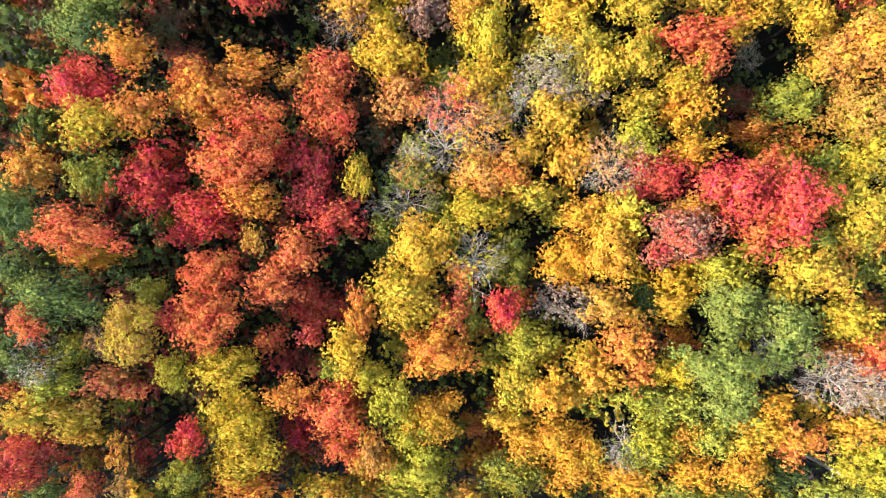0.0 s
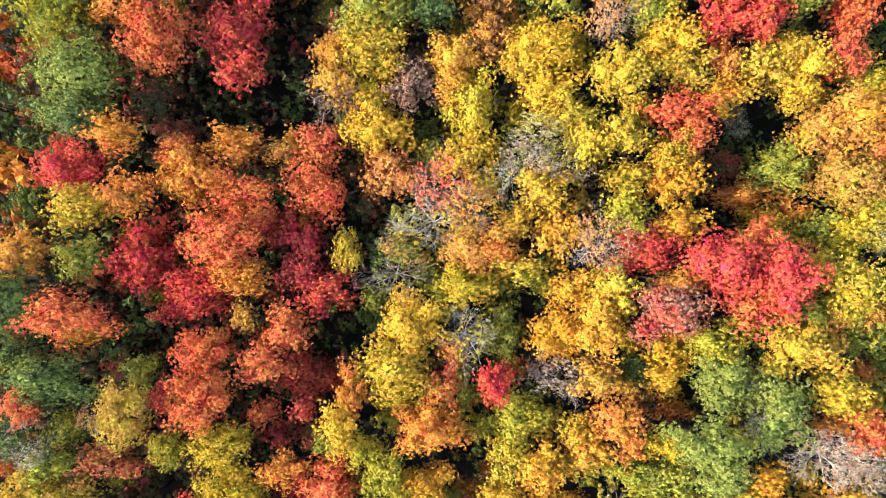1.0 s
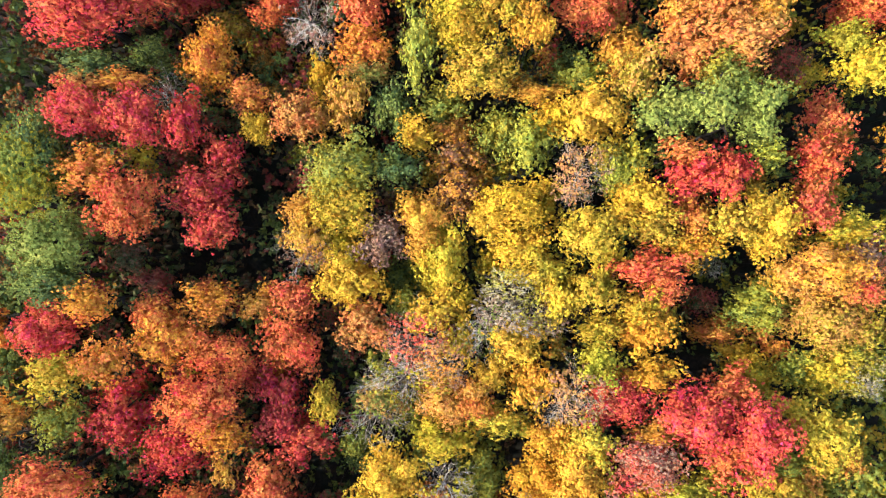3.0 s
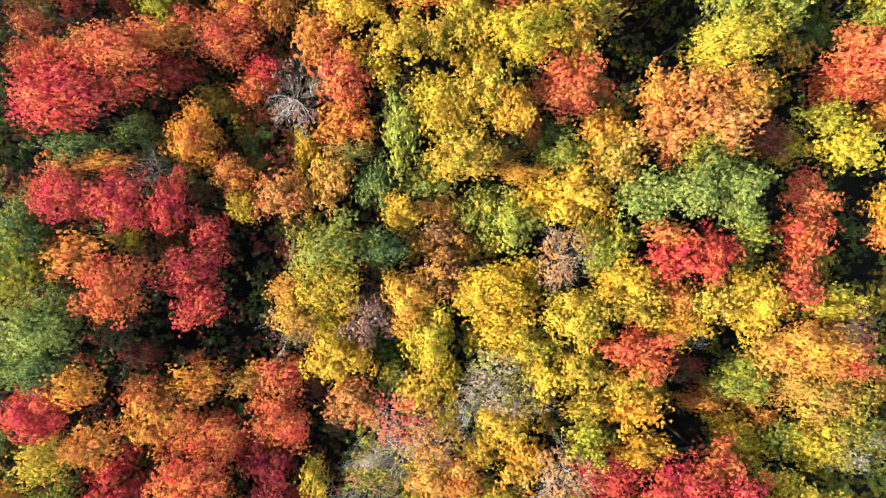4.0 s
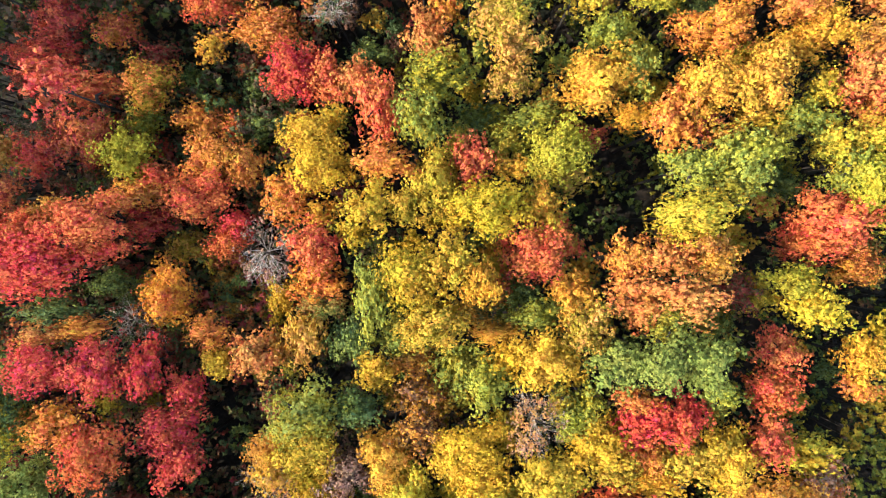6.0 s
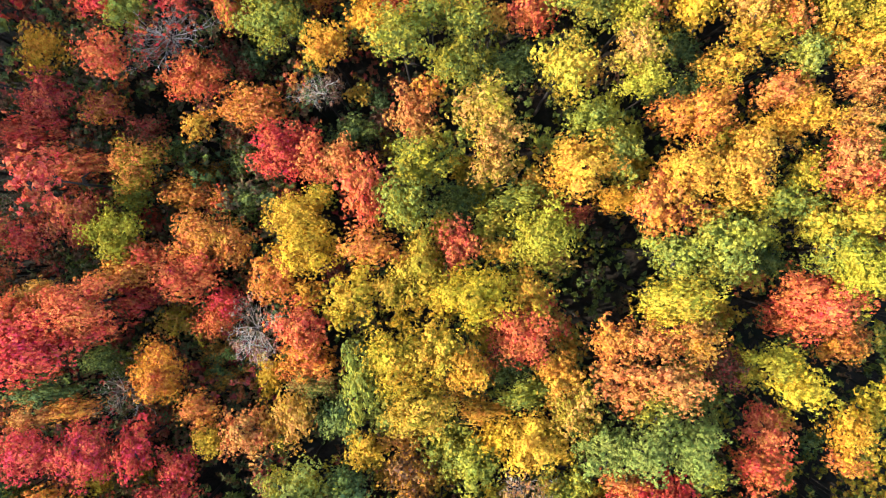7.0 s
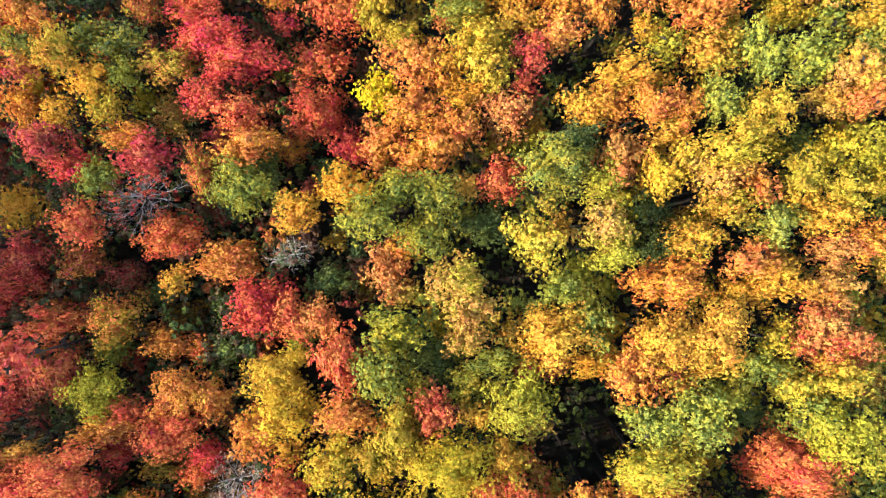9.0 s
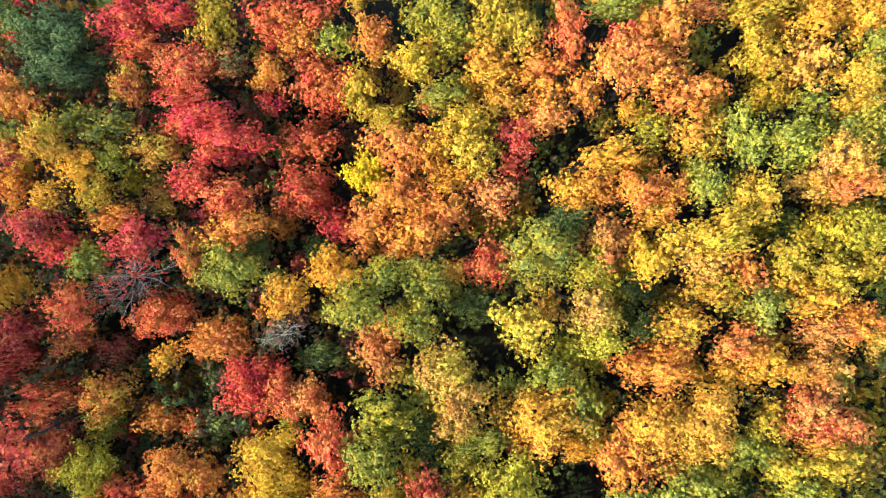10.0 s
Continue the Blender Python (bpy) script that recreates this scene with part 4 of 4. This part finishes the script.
tree(17.34, 74.36, 17.87, 1.93, 1.14, "VG")
tree(16.35, 74.38, 16.91, 0.98, 0.98, "ST")
tree(21.90, 73.06, 17.89, 1.66, 1.40, "AO")
tree(5.73, 73.68, 12.53, 2.64, 2.05, "SR")
tree(13.10, 73.53, 15.99, 1.82, 1.37, "AV")
tree(13.57, 71.13, 17.35, 2.22, 2.13, "OS")
tree(15.80, 70.23, 17.16, 1.96, 2.04, "SO")
tree(18.66, 71.72, 18.58, 2.16, 1.81, "VA")
tree(19.17, 69.52, 18.47, 1.99, 1.90, "VA")
tree(22.34, 70.54, 18.32, 1.47, 1.56, "DR")
tree(21.87, 68.54, 17.69, 1.40, 1.14, "DR")
tree(10.42, 69.92, 14.48, 1.69, 2.07, "CY")
tree(30.81, 74.28, 19.90, 2.17, 2.34, "OS")
tree(33.96, 76.23, 18.67, 2.48, 2.23, "OS")
tree(33.20, 73.31, 19.00, 2.38, 1.79, "SO")
tree(35.24, 71.40, 19.48, 2.36, 1.77, "OS")
tree(31.17, 76.49, 19.01, 1.27, 1.02, "SR")
tree(30.89, 70.80, 18.71, 0.94, 0.86, "OA")
tree(31.00, 78.70, 18.56, 2.15, 1.03, "LG")
tree(37.36, 77.50, 18.54, 1.63, 0.94, "OD")
tree(40.89, 76.55, 18.76, 2.47, 1.45, "AV")
tree(41.10, 73.32, 18.17, 2.33, 2.25, "VA")
tree(44.08, 72.49, 18.67, 2.14, 2.40, "AT")
tree(45.45, 75.24, 19.18, 2.28, 1.52, "AO")
tree(48.52, 74.86, 19.43, 1.85, 1.68, "AO")
tree(41.36, 70.24, 18.42, 1.98, 1.29, "AV")
tree(44.14, 69.41, 19.22, 1.52, 1.10, "LG")
tree(47.26, 70.82, 19.83, 1.83, 1.42, "AY")
tree(46.72, 68.83, 19.57, 2.01, 1.09, "AY")
tree(48.57, 72.43, 19.92, 1.41, 1.41, "LG")
tree(35.31, 68.13, 19.08, 2.38, 1.95, "VO")
tree(32.46, 69.27, 18.75, 1.71, 1.20, "LV")
tree(38.51, 67.46, 20.04, 1.75, 2.24, "LG")
tree(41.40, 66.53, 20.47, 2.22, 2.06, "LG")
tree(46.84, 66.73, 20.16, 1.91, 2.24, "GV")
tree(43.78, 64.99, 22.11, 1.98, 1.75, "TA")
tree(29.16, 67.81, 18.40, 2.59, 1.64, "AO")
tree(-11.49, 71.84, 15.03, 1.69, 1.60, "VA")
tree(-15.63, 72.05, 14.79, 1.61, 1.33, "OA")
tree(-20.23, 74.00, 11.52, 1.92, 2.02, "SO")
tree(-16.95, 69.67, 15.16, 1.98, 1.98, "RD")
tree(-15.33, 68.01, 13.67, 1.94, 1.74, "MR")
tree(-11.20, 69.76, 13.61, 2.61, 1.35, "SO")
tree(-8.79, 67.47, 15.27, 2.53, 1.78, "MD")
tree(-13.37, 66.53, 14.12, 1.92, 1.82, "VG")
tree(-10.85, 64.63, 12.64, 2.96, 2.27, "BR")
tree(-15.45, 63.12, 14.75, 2.18, 2.09, "SR")
tree(-9.14, 61.09, 11.75, 2.80, 2.40, "RS")
tree(-0.83, 69.70, 15.04, 2.34, 1.96, "RS")
tree(-0.40, 67.31, 15.36, 2.70, 1.95, "SO")
tree(-4.54, 65.65, 15.19, 1.31, 2.34, "RV")
tree(-1.46, 63.78, 15.28, 2.70, 2.70, "VG")
tree(2.77, 61.13, 16.15, 2.01, 1.92, "AO")
tree(1.44, 57.97, 13.99, 1.43, 1.24, "BK")
tree(4.92, 69.41, 13.01, 2.62, 2.52, "SR")
tree(-22.78, 65.35, 10.66, 2.05, 2.26, "AO")
tree(-23.11, 61.30, 10.41, 2.48, 2.07, "DR")
tree(-18.72, 59.98, 9.52, 2.20, 1.67, "OD")
tree(-5.08, 58.25, 11.16, 3.13, 1.51, "OS")
tree(-7.66, 71.28, 11.38, 2.11, 1.71, "VT")
tree(1.93, 67.32, 10.38, 2.04, 1.63, "DO")
tree(7.36, 66.17, 12.01, 2.07, 1.97, "RM")
tree(5.76, 68.56, 13.04, 1.65, 1.65, "MR")
tree(13.34, 67.91, 17.47, 2.30, 1.95, "OS")
tree(10.43, 65.61, 15.51, 2.40, 2.12, "OS")
tree(14.03, 64.56, 17.18, 2.49, 2.23, "OS")
tree(16.45, 65.92, 17.56, 2.03, 1.85, "OS")
tree(20.03, 66.45, 17.57, 2.03, 2.03, "ST")
tree(17.23, 68.06, 17.68, 2.02, 1.23, "AO")
tree(18.99, 61.15, 17.55, 1.94, 1.85, "RS")
tree(23.03, 61.85, 19.08, 2.64, 2.30, "GV")
tree(24.89, 63.49, 18.29, 1.73, 1.30, "GK")
tree(6.93, 62.62, 16.45, 2.36, 2.09, "AO")
tree(8.88, 59.71, 20.25, 2.43, 2.09, "GV")
tree(11.10, 61.58, 18.90, 1.98, 1.63, "GV")
tree(14.01, 61.12, 18.82, 1.98, 1.81, "GV")
tree(12.88, 58.23, 18.21, 2.01, 2.01, "GV")
tree(16.15, 61.17, 17.83, 1.14, 1.14, "AO")
tree(20.68, 56.31, 19.27, 2.13, 2.30, "LY")
tree(26.31, 59.86, 19.05, 1.96, 1.71, "VL")
tree(25.57, 56.95, 20.42, 1.99, 1.91, "VT")
tree(25.87, 54.84, 20.37, 1.83, 1.49, "VL")
tree(25.89, 65.70, 18.20, 1.91, 1.73, "OA")
tree(27.79, 65.61, 18.26, 1.82, 1.56, "OS")
tree(27.98, 61.71, 18.54, 2.07, 2.07, "ST")
tree(30.52, 65.01, 20.24, 1.74, 1.66, "OS")
tree(32.87, 64.48, 19.70, 1.51, 1.59, "SO")
tree(31.58, 63.04, 19.18, 1.78, 1.10, "OA")
tree(30.73, 60.02, 19.09, 1.96, 2.13, "YA")
tree(32.35, 61.03, 19.71, 1.51, 1.26, "YA")
tree(34.88, 61.02, 22.47, 2.37, 1.58, "VA")
tree(34.06, 59.31, 19.93, 2.17, 1.92, "TA")
tree(34.76, 57.10, 19.42, 2.37, 1.61, "OV")
tree(37.09, 58.23, 20.11, 1.41, 1.50, "OS")
tree(37.79, 63.19, 21.07, 1.79, 1.95, "VA")
tree(35.18, 64.49, 20.12, 1.83, 1.83, "LG")
tree(40.23, 58.16, 20.31, 1.74, 1.65, "AV")
tree(42.54, 63.30, 20.44, 1.81, 1.40, "TA")
tree(44.56, 63.07, 21.64, 1.92, 1.36, "OS")
tree(43.05, 59.98, 19.39, 1.77, 1.86, "LY")
tree(45.32, 59.81, 20.30, 1.90, 1.82, "LV")
tree(43.01, 57.02, 20.10, 1.74, 1.66, "VY")
tree(45.94, 57.25, 19.71, 1.42, 1.42, "VA")
tree(38.09, 55.35, 19.68, 1.93, 1.68, "LE")
tree(41.56, 55.27, 20.06, 1.91, 1.50, "AO")
tree(44.66, 53.11, 19.78, 2.01, 1.59, "SO")
tree(42.03, 52.66, 19.63, 2.02, 1.43, "ST")
tree(31.93, 55.11, 20.09, 1.92, 1.58, "VO")
tree(36.08, 52.96, 19.70, 2.19, 1.51, "OS")
tree(33.29, 56.36, 15.57, 2.10, 1.10, "VT")
tree(42.28, 60.60, 15.90, 1.81, 1.45, "KG")
tree(45.97, 52.08, 19.79, 1.51, 1.51, "VT")
tree(40.15, 56.67, 19.27, 1.44, 1.10, "AO")
tree(17.50, 58.05, 14.90, 2.14, 1.68, "KG")
tree(30.80, 54.31, 16.06, 1.63, 1.45, "KG")
tree(30.47, 57.49, 15.79, 1.82, 1.55, "GK")
tree(-0.46, 65.43, 11.78, 1.99, 1.99, "KG")
tree(5.15, 64.55, 10.90, 1.71, 1.51, "KG")
tree(12.48, 84.60, 15.25, 1.85, 1.57, "AV")
tree(15.21, 83.93, 16.24, 1.81, 1.45, "GV")
tree(10.26, 85.44, 14.98, 1.67, 1.39, "SR")


def free(x, y, share):
    return all((x - a) ** 2 + (y - b) ** 2 > (share * r) ** 2 for a, b, r, *_ in PLACED)


def in_strip(x, y, half=43):
    return abs(x - 4 - 0.26 * (y - 5)) < half and -22 < y < 88


# ---- lower trees that close the canopy between the tall crowns, but for the dark gaps ----
GAPS = []


def gap(x, y, rx, ry):
    GAPS.append((x, y, rx, ry))


gap(26.3, 14.3, 4.4, 4.4)
gap(-14.0, 19.2, 5.4, 2.9)
gap(-35.6, 15.3, 2.9, 2.0)
gap(-25.2, -16.7, 2.9, 2.9)
gap(2.8, -12.2, 2.5, 2.0)
gap(-6.6, 2.0, 1.5, 5.4)
gap(-12.3, 22.8, 4.4, 6.9)
gap(-18.9, 20.1, 6.4, 2.9)
gap(25.4, 8.8, 2.9, 2.9)
gap(40.1, 25.7, 3.5, 7.0)
gap(-24.9, -2.4, 2.9, 2.5)
gap(-9.0, -1.6, 2.5, 2.5)
gap(-32.1, 36.0, 2.5, 2.0)
gap(35.1, 32.8, 2.5, 2.5)
gap(23.8, 41.2, 4.4, 4.4)
gap(-14.2, 58.9, 4.9, 3.9)
gap(-25.0, 53.8, 2.9, 1.5)
gap(-3.5, 60.6, 2.9, 2.0)
gap(29.2, 50.2, 2.5, 2.9)
gap(19.1, 55.4, 2.5, 3.4)
gap(3.2, 55.6, 2.6, 1.8)
gap(14.9, 32.6, 2.0, 3.9)
gap(34.3, 29.4, 2.5, 4.9)
gap(43.1, 29.4, 2.9, 2.9)
gap(37.5, 36.5, 2.0, 2.9)
gap(-19.3, 39.1, 3.9, 2.0)
gap(25.7, 68.5, 2.5, 4.4)
gap(30.4, 73.7, 2.5, 2.9)


def open_gap(x, y):
    return any(((x - a) / p) ** 2 + ((y - b) / q) ** 2 < 1 for a, b, p, q in GAPS)


# the last five, used on the left, carry its shade as darker colour
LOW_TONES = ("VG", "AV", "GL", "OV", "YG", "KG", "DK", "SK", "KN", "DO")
lower_crowns = []


def fill_canopy():
    tall_trees, made = list(PLACED), 0
    for row in range(66):
        for column in range(62):
            x = -52 + 1.7 * column + stand.uniform(-0.5, 0.5)
            y = -21 + 1.7 * row + stand.uniform(-0.5, 0.5)
            right = x > -6 + 0.26 * y
            if not in_strip(x, y, 45) or not free(x, y, 0.92) or open_gap(x, y) or stand.random() > (0.9 if right or not in_strip(x, y, 30) else 0.55):
                continue
            near = sorted(tall_trees, key=lambda p: (p[0] - x) ** 2 + (p[1] - y) ** 2)[:3]
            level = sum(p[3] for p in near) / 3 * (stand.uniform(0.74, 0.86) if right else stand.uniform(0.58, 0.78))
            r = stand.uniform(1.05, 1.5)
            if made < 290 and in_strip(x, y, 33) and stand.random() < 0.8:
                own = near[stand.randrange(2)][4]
                # left of the strip mostly dark leaf colours stand in for shade
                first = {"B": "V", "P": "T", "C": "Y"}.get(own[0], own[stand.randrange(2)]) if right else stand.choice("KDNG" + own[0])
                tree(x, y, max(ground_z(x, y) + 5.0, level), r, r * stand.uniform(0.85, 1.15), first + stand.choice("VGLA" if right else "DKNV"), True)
                made += 1
            else:
                PLACED.append((x, y, r, level, "VG"))
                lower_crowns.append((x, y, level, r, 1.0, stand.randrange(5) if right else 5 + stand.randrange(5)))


fill_canopy()


def dead_trunk(x, y, top_z, width):
    """A bleached standing trunk without a crown, broken off at the top, with stubs of limbs."""
    rng = np.random.default_rng(17)
    floor = ground_z(x, y)
    points, faces, path = [], [], []
    for k in range(8):
        path.append(Vector((rng.normal(0, 0.05), rng.normal(0, 0.05), -0.2 + (top_z - floor + 0.2) * k / 7)))
    tube(points, faces, path, [width * (1.15 - 0.06 * k) for k in range(7)] + [width * 0.35], 8)
    trunk = mesh_of("trunk", points, faces, DEAD_WOOD)
    thing = tagged(new("dead_tree"), "pale broken dead trunk standing in a gap", "tree", "bare trees of the forest")
    thing.location = (x, y, floor)
    child("trunk", trunk, thing, (0, 0, 0), 0, (1, 1, 1))
    for k in range(4):
        points, faces = [], []
        a = 2.1 * k
        grow(points, faces, rng, path[4 + k % 3], Vector((math.cos(a), math.sin(a), 0.5)), 1.3, width * 0.25, 1, 3, 0.6)
        child("limb", mesh_of("limb", points, faces, DEAD_WOOD), thing, (0, 0, 0), 0, (1, 1, 1))


tree(-8.00, 19.60, 12.20, 2.30, 1.90, "BN")
dead_trunk(33.3, -18.9, 14.0, 0.17)


# ---- undergrowth in the gaps between the crowns, and the woods going on around ----
def thicket(name, label, category, tones, spots, shapes, stem):
    """Many crowns that nobody could count, with their stems, in one mesh. spots: x, y, z, radius, height share, tone's number."""
    pieces, slots = [], []
    ring = [(math.cos(a), math.sin(a)) for a in (0, 1.57, 3.14, 4.71)]
    for x, y, z, r, tall, tone in spots:
        turn = stand.uniform(0, 6.28)
        c, s = math.cos(turn) * r, math.sin(turn) * r
        shape = stand.choice(shapes) @ np.array([[c, s, 0], [-s, c, 0], [0, 0, r * tall]])
        pieces.append(shape + np.array([x, y, z]))
        slots.append(np.full(len(shape), tone))
        foot = ground_z(x, y) - 0.2
        sides = [((x + p * stem * r, y + q * stem * r, foot), (x + u * stem * r, y + v * stem * r, foot), (x, y, z + 0.3 * r)) for (p, q), (u, v) in zip(ring, ring[1:] + ring[:1])]
        pieces.append(np.array(sides))
        slots.append(np.full(4, len(tones)))
    mesh = leaves_mesh(name, np.concatenate(pieces), np.concatenate(slots))
    for tone in tones:
        mesh.materials.append(leaf_material(tone))
    mesh.materials.append(BARK)
    tagged(new(name, mesh), label, category, kind="stuff")


low_shapes = [leaf_shape(1.0, 104, 700 + k, size=0.17, low=-0.6, loose=0.3, inner=0.3, each=8, full=0) for k in range(8)]
wood_shapes = [leaf_shape(1.0, 150, 750 + k, size=0.11, low=-0.9, loose=0.15, each=10, tuft=0.11, boughs_per=3, full=0.7) for k in range(8)]
thicket("lower_canopy", "lower crowns of mixed autumn colours filling the canopy, left ones darkened for shade", "woods", LOW_TONES, lower_crowns, wood_shapes, 0.07)
# the left undergrowth has shadow painted in through darker leaf colours
LEFT_SHADE_TONES, RIGHT_TONES = ("KG", "KN", "NK", "ND"), ("GK", "KN", "KV", "KG")
shrubs = []
for row in range(62):
    for column in range(72):
        x = -55 + 1.75 * column + stand.uniform(-0.7, 0.7)
        y = -22 + 1.75 * row + stand.uniform(-0.7, 0.7)
        if in_strip(x, y) and free(x, y, 0.55) and stand.random() < 0.85:
            right = x > -6 + 0.26 * y
            open_above = free(x, y, 0.8)
            lift = stand.uniform(0.3, 1.8) if right and open_above else stand.uniform(0.5, 5.0)
            tone = stand.randrange(4) + (4 if right else 0)
            shrubs.append((x, y, ground_z(x, y) + lift, stand.uniform(1.0, 1.6), stand.uniform(0.7, 1.2), tone))
for row in range(58):
    for column in range(22):
        y = -20 + 1.9 * row + stand.uniform(-0.7, 0.7)
        x = 4 + 0.26 * (y - 5) - 55 + 1.7 * column + stand.uniform(-0.7, 0.7)
        if not open_gap(x, y):
            shrubs.append((x, y, ground_z(x, y) + stand.uniform(4.0, 9.5), stand.uniform(1.1, 1.7), stand.uniform(0.7, 1.1), stand.randrange(4)))
thicket("undergrowth", "dark green and olive shrubs and saplings between the trees, left ones darkened for shade", "undergrowth", LEFT_SHADE_TONES + RIGHT_TONES, shrubs, low_shapes, 0.05)

woods = []
WOOD_TONES = ("RS", "SO", "OV", "GK", "MR", "KG", "AY", "YV", "LG", "OA", "VG", "AO")
for row in range(37):
    for column in range(34):
        x = -58 + 3.6 * column + stand.uniform(-1.2, 1.2)
        y = -34 + 3.6 * row + stand.uniform(-1.2, 1.2)
        if in_strip(x, y, 40) and not in_strip(x, y, 32) and free(x, y, 1.0):
            # dim colours on the left imitate the shadow over that edge
            side = ("DR", "SD", "OK", "KG", "RD") if x < 4 + 0.26 * y else ("VG", "AV", "GV", "VY", "OA")
            # extra height is assumed, added at the left edge to throw shade inwards
            taller = 6.0 if x < 0 and y > 30 and not in_strip(x, y, 35.5) else 0.0
            tree(x, y, ground_z(x, y) + stand.uniform(11.0, 14.5) + taller, stand.uniform(1.7, 2.3), stand.uniform(1.7, 2.3), stand.choice(side), distant=True)
        elif not in_strip(x, y, 32) and free(x, y, 1.0):
            tone = stand.randrange(6) if x < 4 + 0.26 * y else 6 + stand.randrange(6)
            # unseen trees raised by guess as shadow casters for the left side
            taller = (9.0 if 46 < y < 66 else 4.5) if x < 0 and 38 < y < 68 else 0.0
            woods.append((x, y, ground_z(x, y) + stand.uniform(10.0, 14.0) + taller, stand.uniform(1.8, 2.8), 1.3, tone))
thicket("surrounding_woods", "autumn woods of red, orange, yellow and green crowns", "woods", WOOD_TONES, woods, wood_shapes, 0.09)
